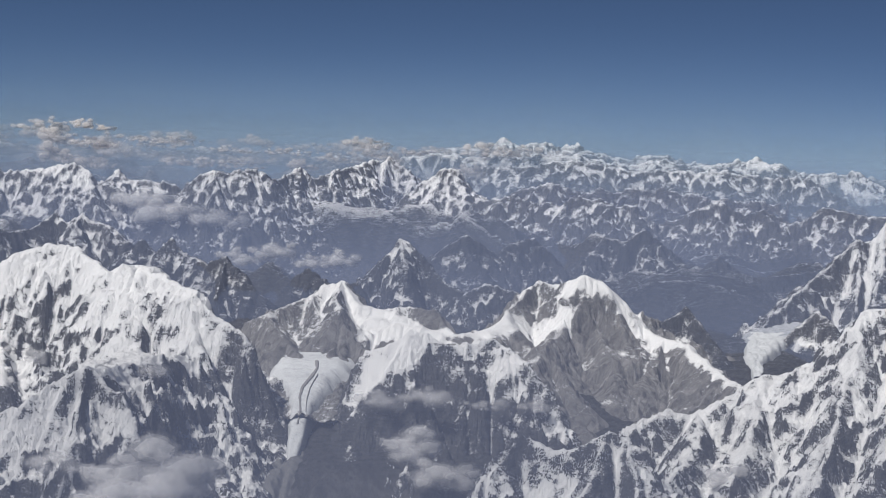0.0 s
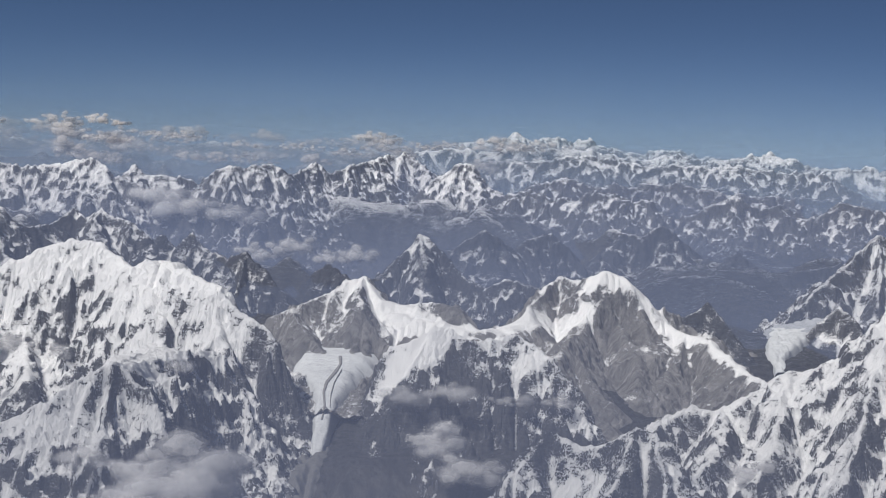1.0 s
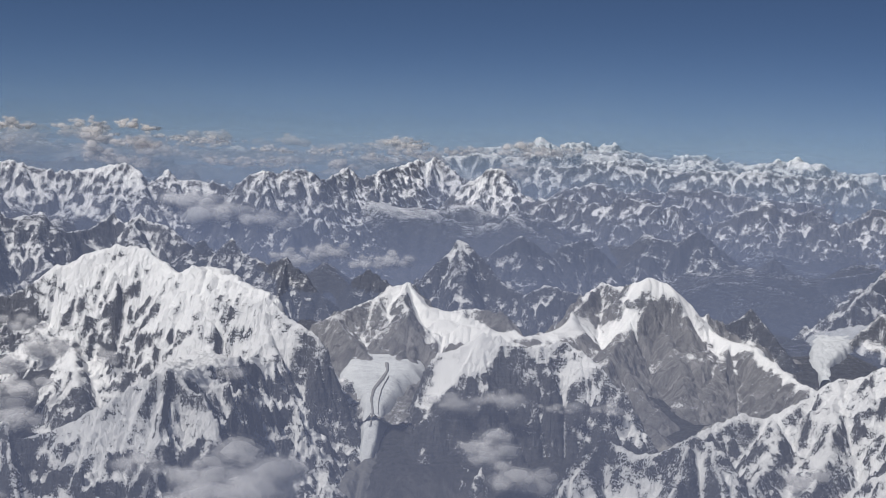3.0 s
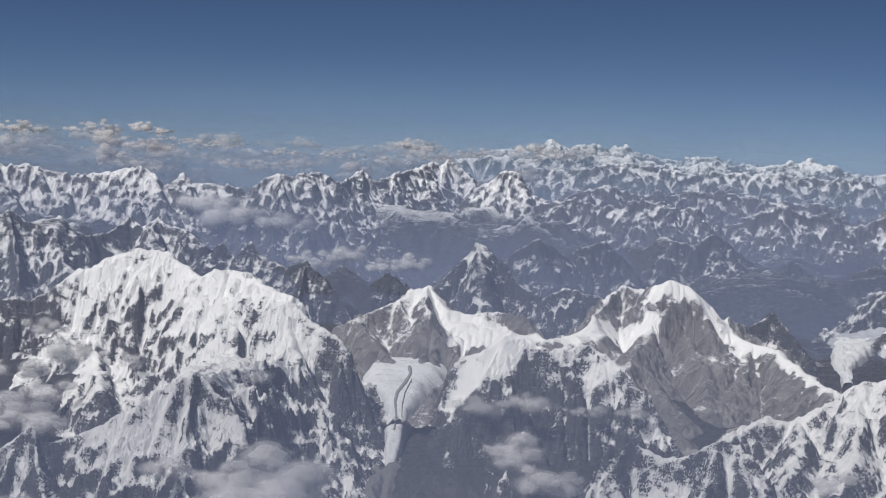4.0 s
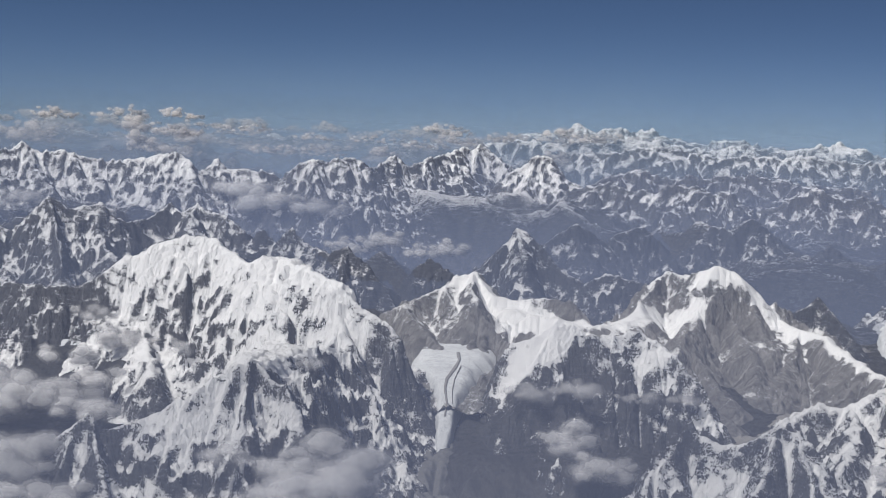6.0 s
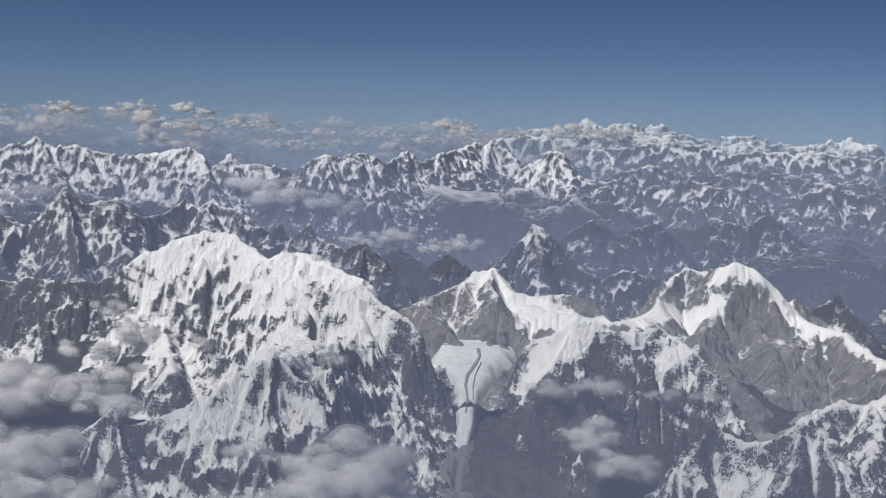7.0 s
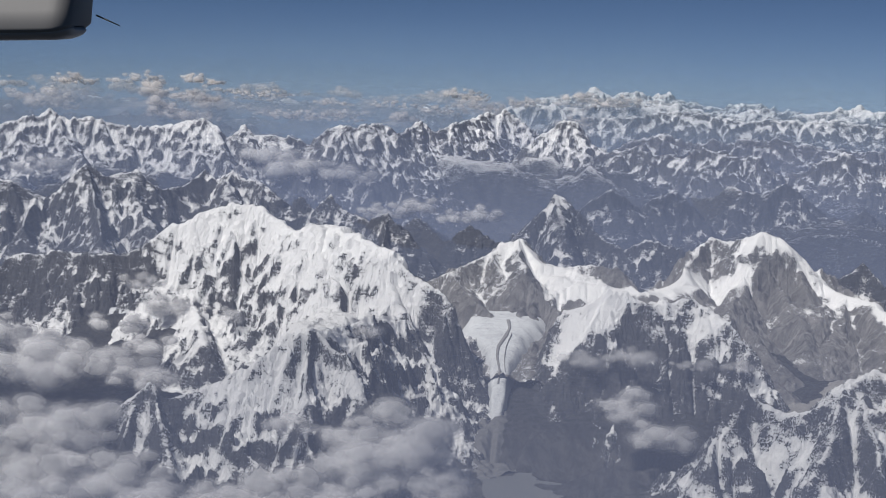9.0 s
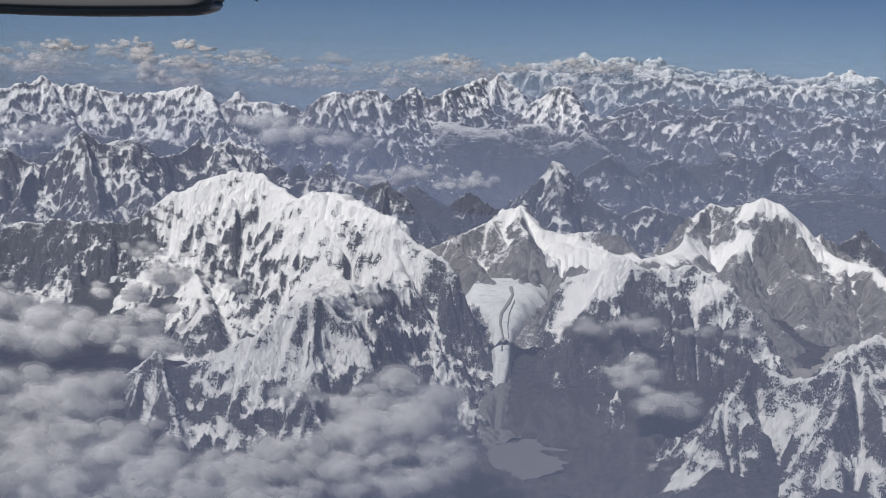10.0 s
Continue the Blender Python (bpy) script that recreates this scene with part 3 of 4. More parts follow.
mountain("mountain", [
    ridge(1.2, (10.4, 246.0, 60.2), (13.9, 250.0, 62.4), (16.6, 262.0, 64.1), (19.3, 269.0, 66.0), (21.0, 270.0, 66.6), (23.3, 268.0, 66.3), (25.1, 265.0, 66.5), (26.4, 261.0, 68.3), (28.6, 259.0, 69.3), (32.1, 259.0, 68.3), (35.0, 259.0, 65.1), (38.3, 258.0, 61.3), (40.7, 256.0, 60.2), (43.4, 252.0, 59.0)),
    ridge(0.9, (43.4, 252.0, 59.0), (47.6, 246.0, 59.0), (49.7, 240.0, 57.6), (51.2, 229.0, 56.8), (52.9, 219.0, 56.8)),
    ridge(0.95, (28.6, 259.0, 69.3), (25.7, 256.0, 63.4), (24.3, 248.0, 59.8), (21.1, 236.0, 59.2), (24.2, 228.0, 55.4), (27.7, 223.0, 51.8)),
    ridge(0.9, (32.1, 259.0, 68.3), (31.1, 256.0, 62.1), (32.0, 247.0, 59.3), (32.9, 239.0, 56.7), (33.9, 229.0, 53.7)),
    ridge(0.9, (43.4, 252.0, 59.0), (40.8, 243.0, 56.3), (37.1, 232.0, 53.3)),
    ridge(0.9, (21.1, 236.0, 59.2), (18.3, 226.0, 57.4), (22.8, 219.0, 52.4), (27.1, 215.0, 49.9)),
    ridge(0.6, (35.0, 259.0, 65.1), (35.8, 250.0, 60.1), (36.5, 241.0, 56.5)),
    ridge(0.9, (5.3, 238.0, 60.3), (9.8, 242.0, 60.1), (13.4, 247.0, 60.8), wide=2.5),
], "domed snow summit above bare grey rock and scree slopes", 0.24, line=62, per=0.06, patch=0.14, **GREY_ROCK, step=0.2, rounded=0.7, seed=221, margin=20, ribs=1.2, rough=0.95,
    zones=((1.2, 3.4, ((5.5, 239.5), (13.0, 247.5), (20.0, 253.5), (24.0, 252.5))), (1.1, 2.2, ((28.0, 258.5), (33.0, 258.0), (38.3, 256.8), (43.4, 251.0))),
           (1.1, 1.3, ((43.4, 251.5), (48.0, 245.0), (50.2, 238.0), (51.8, 228.0), (53.0, 219.0))), (-0.7, 4.0, ((29.5, 252.0), (34.5, 249.0))), (-0.7, 6.0, ((24.0, 236.0), (36.0, 236.0)))))
mountain("mountain", [
    ridge(1.2, (41.6, 266.0, 58.3), (45.3, 266.0, 60.4), (49.3, 268.0, 63.4), (51.2, 266.0, 61.5), (53.4, 262.0, 59.0), (55.5, 258.0, 56.5)),
], "dark rock pyramid beside a snow basin", 0.14, line=60, **DARK_ROCK, step=0.32, seed=251, margin=14, patch=0.13)
mountain("mountain", [
    ridge(1.4, (10.5, 166.0, 52.0), (13.0, 171.0, 55.7), (15.9, 174.0, 57.8), (18.4, 173.0, 57.3), (20.9, 172.0, 56.8), (23.6, 171.0, 57.8), (26.3, 170.5, 59.5), (27.4, 171.0, 60.0), (29.4, 170.0, 59.4), (30.9, 168.5, 58.3), (31.9, 166.0, 55.4)),
    ridge(1.3, (27.4, 171.0, 60.0), (25.3, 166.0, 57.2), (22.9, 161.0, 54.2)),
    ridge(1.3, (15.9, 174.0, 57.8), (13.7, 169.0, 55.0), (11.8, 168.0, 52.4)),
    ridge(1.3, (29.4, 170.0, 59.4), (30.0, 165.0, 56.3), (30.2, 160.0, 53.5)),
    ridge(1.2, (31.9, 200.0, 53.0), (35.3, 204.0, 54.0), (38.9, 206.0, 55.1), (43.3, 207.0, 54.9), (46.4, 208.0, 56.6), (49.5, 209.0, 57.8), (52.4, 211.0, 60.0), (54.7, 212.0, 60.9), (57.8, 212.0, 60.1), (60.4, 211.0, 62.0), (62.8, 210.0, 64.3)),
    ridge(1.2, (57.9, 213.0, 60.5), (60.9, 211.0, 63.0), (63.5, 208.0, 65.5), (65.3, 206.0, 68.5), (67.7, 205.0, 72.5), (71.5, 205.0, 73.2), (76.3, 205.0, 75.2), (83.3, 207.0, 79.5), (91.0, 210.0, 81.2)),
    ridge(1.2, (43.3, 207.0, 54.9), (42.1, 195.0, 54.6), (38.5, 182.0, 52.9), (33.7, 170.0, 53.6)),
    ridge(1.2, (54.7, 212.0, 60.9), (50.2, 196.0, 57.3), (47.1, 186.0, 54.8), (44.5, 178.0, 52.8)),
    ridge(1.2, (67.7, 205.0, 72.5), (62.2, 192.0, 63.4), (57.3, 180.0, 57.9), (53.5, 172.0, 53.8)),
    ridge(1.2, (76.3, 205.0, 75.2), (70.4, 188.0, 64.6), (62.3, 174.0, 58.1)),
], "broad snowy massif with scattered black rock outcrops", 0.64, line=58, patch=0.28, step=0.2, rounded=0.7, seed=281, margin=18, ribs=0.5, rough=1.1,
    zones=((0.5, 3.0, ((17.0, 170.0), (22.0, 167.0))), (-0.6, 1.8, ((12.5, 170.0), (16.5, 173.0)))))
mountain("mountain", [
    ridge(1.3, (66.8, 280.0, 57.7), (71.6, 285.0, 61.3), (76.2, 291.0, 64.3), (81.0, 297.0, 66.8), (87.5, 305.0, 70.9), (92.7, 310.0, 74.2), (95.7, 311.0, 73.8), (101.0, 316.0, 77.8), (108.7, 320.0, 80.4), (120.4, 325.0, 83.9)),
    ridge(1.2, (92.7, 310.0, 74.2), (91.5, 298.0, 67.1), (87.9, 285.0, 62.6)),
    ridge(1.2, (101.0, 316.0, 77.8), (96.2, 300.0, 69.6), (91.6, 288.0, 62.4)),
    ridge(1.2, (70.8, 272.0, 57.0), (74.6, 275.0, 60.7), (77.2, 275.0, 63.1), (79.4, 272.0, 60.3), (81.9, 268.0, 57.1)),
], "tall white ice wall with shaded flutings", 0.48, line=62, step=0.4, seed=311, margin=22, ribs=0.9, rough=1.3)
mountain("mountain", [
    ridge(1.2, (-148.4, 308.0, 68.0), (-137.9, 309.0, 68.6), (-132.8, 310.0, 65.1), (-127.7, 311.0, 64.5), (-124.3, 313.0, 70.1), (-121.5, 313.0, 72.8), (-117.1, 314.0, 69.8), (-110.8, 318.0, 71.3), (-107.4, 318.0, 68.7), (-105.1, 322.0, 66.4), (-101.8, 330.0, 67.2), (-99.3, 339.0, 70.1), (-96.0, 338.0, 68.8), (-91.6, 335.0, 71.1), (-88.0, 332.0, 69.4), (-82.6, 330.0, 68.9), (-78.6, 328.0, 65.5)),
    ridge(1.2, (-121.5, 313.0, 72.8), (-115.3, 303.0, 65.8), (-109.6, 290.0, 59.9)),
    ridge(1.2, (-110.8, 318.0, 71.3), (-108.6, 311.0, 65.3), (-100.6, 298.0, 60.5)),
    ridge(1.2, (-91.6, 335.0, 71.1), (-89.3, 320.0, 66.5), (-83.6, 308.0, 62.6)),
    ridge(1.2, (-132.8, 310.0, 65.1), (-130.8, 298.0, 59.3)),
], "craggy rock massif with hanging snowfields", 0.45, line=66, step=0.3, seed=341, margin=22, rough=1.2)
mountain("mountain", [
    ridge(1.2, (-73.5, 305.0, 63.9), (-70.6, 304.0, 66.4), (-67.8, 303.0, 68.5), (-64.3, 302.0, 65.2), (-62.2, 301.0, 67.4), (-60.6, 301.0, 69.0), (-57.9, 299.0, 66.5), (-54.7, 296.0, 65.4), (-50.3, 293.0, 64.7), (-46.9, 291.0, 66.6), (-44.0, 289.0, 64.7), (-41.2, 287.0, 62.4), (-37.7, 285.0, 59.2), (-34.4, 280.0, 55.8)),
    ridge(1.2, (-60.6, 301.0, 69.0), (-60.4, 296.0, 64.8), (-62.5, 292.0, 62.0)),
    ridge(1.2, (-46.9, 291.0, 66.6), (-46.3, 285.0, 62.4), (-46.5, 280.0, 59.4)),
], "dark rock spires with thin snow on their ledges", 0.22, line=64, **DARK_ROCK, step=0.34, seed=371, margin=18, patch=0.14)
mountain("mountain", [
    ridge(1.2, (-19.6, 312.0, 59.7), (-16.5, 313.0, 62.7), (-12.8, 315.0, 66.9), (-10.6, 316.0, 69.8), (-8.0, 315.0, 68.5), (-4.8, 313.0, 65.5), (-2.0, 311.0, 62.6), (1.4, 308.0, 60.5), (4.7, 306.0, 59.4)),
    ridge(1.2, (-10.6, 316.0, 69.8), (-9.1, 308.0, 65.2), (-7.3, 302.0, 60.9)),
    ridge(1.1, (6.0, 300.0, 59.9), (10.2, 300.0, 62.2), (14.7, 300.0, 60.9), (17.8, 300.0, 60.4)),
], "dark pointed pyramid streaked with snow", 0.3, line=65, **DARK_ROCK, step=0.34, seed=401, margin=18, patch=0.14, zones=((0.35, 3.0, ((-11.0, 315.0), (-9.0, 310.0))),))
mountain("mountain", [
    ridge(1.1, (-32.4, 290.0, 61.2), (-29.8, 290.0, 63.5), (-28.0, 290.0, 64.6), (-25.5, 288.0, 62.8), (-22.3, 287.0, 61.5), (-17.7, 290.0, 61.9)),
], "small dark rock cone in the valley", 0.1, line=62, **DARK_ROCK, step=0.38, seed=431, margin=14, patch=0.13)
mountain("mountain", [
    ridge(1.1, (-4.2, 360.0, 62.0), (-0.6, 362.0, 64.2), (3.8, 364.0, 67.3), (6.9, 365.0, 65.5), (10.8, 366.0, 62.8)),
    ridge(1.1, (15.4, 372.0, 64.0), (18.6, 374.0, 64.7), (21.7, 376.0, 66.1), (24.1, 376.0, 64.0), (26.6, 376.0, 60.9)),
    ridge(1.0, (43.6, 395.0, 65.0), (49.3, 395.0, 64.1), (55.1, 398.0, 67.4), (62.2, 400.0, 62.5)),
], "dark distant peaks with snow-streaked tops", 0.16, line=64, per=0.03, **DARK_ROCK, step=0.45, seed=461, margin=22, patch=0.13)
mountain("mountain", [
    ridge(1.0, (58.0, 388.0, 53.0), (63.9, 392.0, 56.4), (68.2, 395.0, 58.9)),
    ridge(1.0, (66.5, 382.0, 54.2), (71.6, 386.0, 57.9), (75.4, 389.0, 61.8), (78.2, 388.0, 58.8), (82.8, 386.0, 56.1), (85.7, 384.0, 53.3)),
    ridge(1.0, (79.9, 370.0, 53.3), (86.0, 372.0, 57.9), (95.9, 376.0, 59.5), (105.9, 380.0, 61.0)),
], "low dark spurs with small snow patches", 0.07, line=60, **DARK_ROCK, step=0.5, seed=491, margin=20, patch=0.11)
mountain("mountain_range", [
    ridge(1.0, (-195.8, 440.0, 73.9), (-189.3, 443.0, 76.8), (-182.8, 446.0, 77.0), (-181.6, 448.0, 79.8), (-179.7, 448.0, 75.7), (-177.1, 449.0, 74.6), (-174.6, 450.0, 77.0), (-168.5, 452.0, 76.4), (-160.3, 454.0, 75.2), (-154.8, 455.0, 73.5), (-149.2, 456.0, 74.1), (-143.3, 456.0, 75.2), (-137.7, 457.0, 76.4), (-131.8, 457.0, 77.4), (-127.6, 456.0, 75.9), (-122.4, 455.0, 71.9), (-117.2, 454.0, 69.6)),
    ridge(1.0, (-181.6, 448.0, 79.8), (-174.5, 440.0, 71.0), (-165.7, 432.0, 65.3)),
    ridge(1.0, (-131.8, 457.0, 77.4), (-131.4, 446.0, 68.6), (-134.3, 440.0, 65.1)),
    ridge(1.0, (-127.6, 456.0, 75.9), (-121.5, 445.0, 68.1), (-116.7, 438.0, 62.2)),
    ridge(1.1, (-124.9, 468.0, 71.5), (-120.4, 470.0, 75.7), (-116.3, 470.0, 72.1), (-111.6, 471.0, 72.3), (-105.7, 472.0, 71.5), (-100.1, 474.0, 70.6)),
], "far range of white peaks under banked cumulus", 0.62, line=70, per=0.03, step=0.42, seed=521, margin=26, scale=0.72, jag=3.0, category="mountain range", patch=0.17, rough=1.6)
mountain("mountain_range", [
    ridge(1.0, (-92.2, 455.0, 71.5), (-88.8, 457.0, 75.4), (-84.2, 458.0, 77.4), (-80.7, 460.0, 76.3), (-76.5, 464.0, 76.9), (-70.6, 470.0, 76.9), (-67.9, 480.0, 73.1), (-65.6, 500.0, 74.3), (-62.5, 512.0, 76.4), (-57.2, 520.0, 72.0), (-52.9, 530.0, 74.5), (-48.7, 545.0, 75.6), (-44.3, 560.0, 77.0), (-40.4, 570.0, 78.7), (-38.3, 575.0, 76.7), (-34.4, 576.0, 79.9), (-27.4, 572.0, 74.8), (-20.9, 565.0, 69.1)),
    ridge(1.0, (-84.2, 458.0, 77.4), (-81.6, 450.0, 70.3), (-83.8, 442.0, 65.1)),
    ridge(1.0, (-70.6, 470.0, 76.9), (-67.5, 458.0, 68.5), (-68.1, 450.0, 62.9)),
    ridge(1.0, (-34.4, 576.0, 79.9), (-35.5, 555.0, 68.3), (-38.3, 535.0, 59.3)),
    ridge(1.0, (-52.9, 530.0, 74.5), (-48.4, 510.0, 66.0), (-50.2, 498.0, 60.0)),
    ridge(1.0, (-62.5, 512.0, 76.4), (-64.0, 490.0, 66.6), (-64.5, 480.0, 60.2)),
    ridge(1.1, (-19.8, 535.0, 70.7), (-14.5, 537.0, 74.6), (-9.7, 538.0, 77.6), (-5.7, 538.0, 77.6), (-2.2, 536.0, 72.9), (2.5, 532.0, 65.6), (4.9, 530.0, 60.3)),
    ridge(1.1, (-9.7, 538.0, 77.6), (-12.7, 525.0, 66.5), (-11.0, 512.0, 59.3)),
    ridge(1.1, (-5.7, 538.0, 77.6), (-2.9, 525.0, 64.7), (-0.4, 514.0, 59.2)),
], "far chain of snow peaks above a hazy valley", 0.48, line=70, per=0.03, step=0.45, seed=551, margin=28, scale=0.75, jag=3.4, category="mountain range", patch=0.17, rough=1.6, zones=((0.25, 9.0, ((-42.0, 568.0), (-28.0, 566.0))), (0.25, 8.0, ((-14.0, 533.0), (-3.0, 532.0)))))
mountain("mountain_range", [
    ridge(0.9, (4.6, 520.0, 66.4), (14.2, 520.0, 67.9), (18.4, 520.0, 69.2), (26.8, 515.0, 66.6), (35.1, 512.0, 66.1), (39.1, 512.0, 68.4), (43.3, 512.0, 69.6), (50.7, 513.0, 69.2), (57.2, 514.0, 66.8), (62.0, 515.0, 68.0), (65.6, 513.0, 63.7), (70.6, 510.0, 59.3), (76.9, 510.0, 58.5), (82.9, 512.0, 65.9), (90.3, 514.0, 68.8), (94.4, 514.0, 70.0), (100.9, 515.0, 67.5), (106.4, 516.0, 65.6), (111.9, 518.0, 67.7), (119.8, 520.0, 64.7), (126.3, 520.0, 60.8)),
    ridge(0.9, (43.3, 512.0, 69.6), (44.9, 503.0, 63.0), (46.6, 497.0, 59.4)),
    ridge(0.9, (62.0, 515.0, 68.0), (59.9, 508.0, 62.1)),
    ridge(0.9, (94.4, 514.0, 70.0), (94.8, 502.0, 61.0)),
    ridge(0.9, (120.2, 515.0, 62.5), (129.1, 518.0, 64.8), (136.7, 520.0, 69.0), (144.2, 520.0, 67.4), (152.8, 520.0, 65.6), (165.3, 520.0, 67.2)),
], "far snow-topped ridges over blue hazy slopes", 0.28, line=67, per=0.032, step=0.48, seed=581, margin=26, scale=0.8, jag=3.6, category="mountain range", patch=0.15, rough=1.5)
mountain("mountain_range", [
    ridge(0.7, (-10.9, 740.0, 68.4), (7.3, 740.0, 70.6), (28.5, 740.0, 72.4), (40.7, 745.0, 74.8), (55.9, 745.0, 74.4), (74.7, 750.0, 72.8), (89.9, 750.0, 71.9), (105.7, 755.0, 72.9), (121.0, 755.0, 71.3), (133.0, 755.0, 73.3), (155.3, 760.0, 70.9), (182.6, 760.0, 70.4)),
    ridge(0.8, (17.3, 640.0, 63.1), (30.3, 640.0, 65.8), (36.8, 640.0, 68.7), (46.1, 640.0, 65.6), (56.5, 640.0, 64.7), (80.4, 645.0, 67.5), (96.1, 645.0, 67.3), (111.0, 640.0, 64.3), (123.9, 640.0, 63.5), (139.3, 640.0, 63.3), (157.1, 640.0, 63.5)),
], "hazy snow ranges before the horizon", 0.32, line=68, per=0.03, step=0.75, seed=611, margin=42, scale=1.05, jag=5.5, category="mountain range", rough=1.6, patch=0.15)
mountain("mountain_range", [
    ridge(0.7, (-47.1, 900.0, 69.6), (-32.3, 900.0, 71.3), (-13.6, 900.0, 69.7), (6.6, 900.0, 72.7), (23.2, 900.0, 73.4), (42.0, 910.0, 75.2), (60.9, 915.0, 74.3), (80.1, 920.0, 71.9), (99.4, 925.0, 69.4), (122.3, 930.0, 73.9), (141.7, 933.0, 69.2), (164.3, 934.0, 71.6), (173.5, 934.0, 73.1), (187.4, 934.0, 78.1), (194.1, 934.0, 72.7), (199.7, 935.0, 74.8), (209.3, 935.0, 70.6), (229.4, 940.0, 67.4), (256.6, 945.0, 70.1)),
    ridge(0.6, (-33.3, 1200.0, 67.0), (-3.9, 1200.0, 71.5), (8.4, 1200.0, 73.5), (17.1, 1200.0, 77.3), (30.6, 1200.0, 71.8), (45.4, 1205.0, 75.7), (57.7, 1205.0, 74.7), (68.0, 1210.0, 71.5), (80.1, 1210.0, 76.4), (95.6, 1215.0, 68.4), (121.0, 1220.0, 64.3), (156.6, 1230.0, 67.3), (182.4, 1235.0, 62.6), (218.2, 1240.0, 60.2), (300.0, 1250.0, 56.4)),
], "great white peaks on the horizon, pale with haze", 0.6, line=66, per=0.024, step=1.05, seed=641, margin=60, scale=1.4, jag=7.0, category="mountain range", rough=1.9, patch=0.17)


# ---- glaciers ----
def ribbon(name, line, material, label, parent=None, lift=0.1, sag=0.0, cross=34, steps=120, seed=5, rough=0.22, drape=False):
    """Ice that flows along a line of (x, y, z, half width)."""
    pts = np.array(line, float)
    at = np.concatenate([[0], np.cumsum(np.hypot(np.diff(pts[:, 0]), np.diff(pts[:, 1])))])
    s = np.linspace(0, at[-1], steps)
    cx, cy, cz, half = (np.interp(s, at, pts[:, k]) for k in range(4))
    for _ in range(3):
        cx[1:-1], cy[1:-1] = (cx[:-2] + cx[1:-1] + cx[2:]) / 3, (cy[:-2] + cy[1:-1] + cy[2:]) / 3
        cz[1:-1], half[1:-1] = (cz[:-2] + cz[1:-1] + cz[2:]) / 3, (half[:-2] + half[1:-1] + half[2:]) / 3
    tx, ty = np.gradient(cx), np.gradient(cy)
    n = np.hypot(tx, ty)
    nx, ny = -ty / n, tx / n
    v = np.linspace(-1, 1, cross)
    edge = half[:, None] * v[None, :] * (1 + 0.4 * fbm(s[:, None] / 4 + 0 * v[None, :], v[None, :] + 0 * s[:, None], seed, 3))
    xs, ys = cx[:, None] + nx[:, None] * edge, cy[:, None] + ny[:, None] * edge
    zs = cz[:, None] + lift * (1 - v[None, :] ** 4) - sag * (1 - v[None, :] ** 2) - 3.0 * np.abs(v[None, :]) ** 6
    zs = zs + rough * (crests(xs / 1.3, ys / 0.6, seed, 3) - 0.4)
    if drape:
        zs = floor_height(xs, ys) + lift * (1 - v[None, :] ** 4) - 1.2 * v[None, :] ** 6 + rough * (crests(xs / 1.3, ys / 1.6, seed, 4) - 0.3)
    ob = sheet(name, xs, ys, zs, material)
    if parent:
        ob.parent = parent
        return ob
    return tagged(ob, label, "glacier")


glacier = ribbon("glacier", [(-18.2, 226.0, 58.0, 8.0), (-18.0, 221.0, 57.3, 6.4), (-17.8, 217.0, 56.0, 4.8), (-17.6, 213.0, 54.4, 3.3), (-17.6, 209.0, 52.7, 2.3), (-17.6, 205.5, 50.7, 1.7), (-17.6, 202.0, 48.5, 1.4), (-17.7, 199.5, 46.4, 1.0)],
                 ice_white, "white valley glacier with a dark winding medial moraine")
ICE_Y, ICE_Z = (202.0, 205.5, 209.0, 213.0, 217.0, 221.0, 226.0), (48.5, 50.7, 52.7, 54.4, 56.0, 57.3, 58.0)


def stripe(points):
    line = [(x, y, float(np.interp(y, ICE_Y, ICE_Z)), half) for x, y, half in points]
    return ribbon("moraine_stripe", line, ice_debris, "", glacier, lift=0.3, rough=0.16, cross=10)


stripe([(-17.0, 221.5, 0.5), (-16.6, 219.0, 0.42), (-17.1, 216.5, 0.5), (-18.1, 213.5, 0.5), (-18.2, 211.0, 0.4), (-17.6, 208.0, 0.34), (-17.6, 205.0, 0.3)])
stripe([(-16.2, 217.0, 0.12), (-16.9, 213.5, 0.14), (-17.0, 210.5, 0.12), (-16.7, 207.5, 0.1)])
tagged(ribbon("moraine", [(-17.4, 204.0, 49.0, 1.6), (-17.9, 200.0, 47.1, 2.4), (-18.2, 194.0, 44.8, 2.8), (-18.6, 187.0, 42.7, 3.2), (-15.7, 184.0, 45.8, 4.5)],
              rubble, "pale grey rubble fan below the glacier snout", lift=0.35, rough=0.35, drape=True), category="moraine")
tagged(ribbon("moraine", [(25.0, 203.0, 47.0, 4.0), (32.0, 210.0, 48.0, 5.0), (39.0, 219.0, 50.0, 5.5), (46.0, 229.0, 53.0, 4.0), (50.0, 238.0, 56.0, 2.5)],
              outwash, "pale grey gravel floor of a dry side valley", lift=0.3, rough=0.5, drape=True), category="moraine")
ribbon("glacier", [(80.0, 292.0, 58.6, 4.0), (73.0, 284.5, 57.8, 6.0), (68.0, 277.0, 57.0, 6.0), (65.0, 268.0, 55.9, 3.6), (62.5, 260.0, 54.6, 2.2), (61.5, 252.0, 52.6, 1.2)],
       ice_white, "broad snow basin with a short broken icefall", lift=0.3, rough=0.7)
ribbon("glacier", [(-118.5, 246.0, 57.7, 0.8), (-109.8, 241.0, 56.5, 1.0), (-100.4, 236.0, 54.8, 1.1), (-89.2, 231.0, 54.5, 2.0), (-80.3, 227.0, 54.5, 2.4), (-70.9, 222.0, 55.3, 1.4)],
       ice_white, "snow-covered valley glacier beside a dark ridge", lift=0.5, rough=0.25)

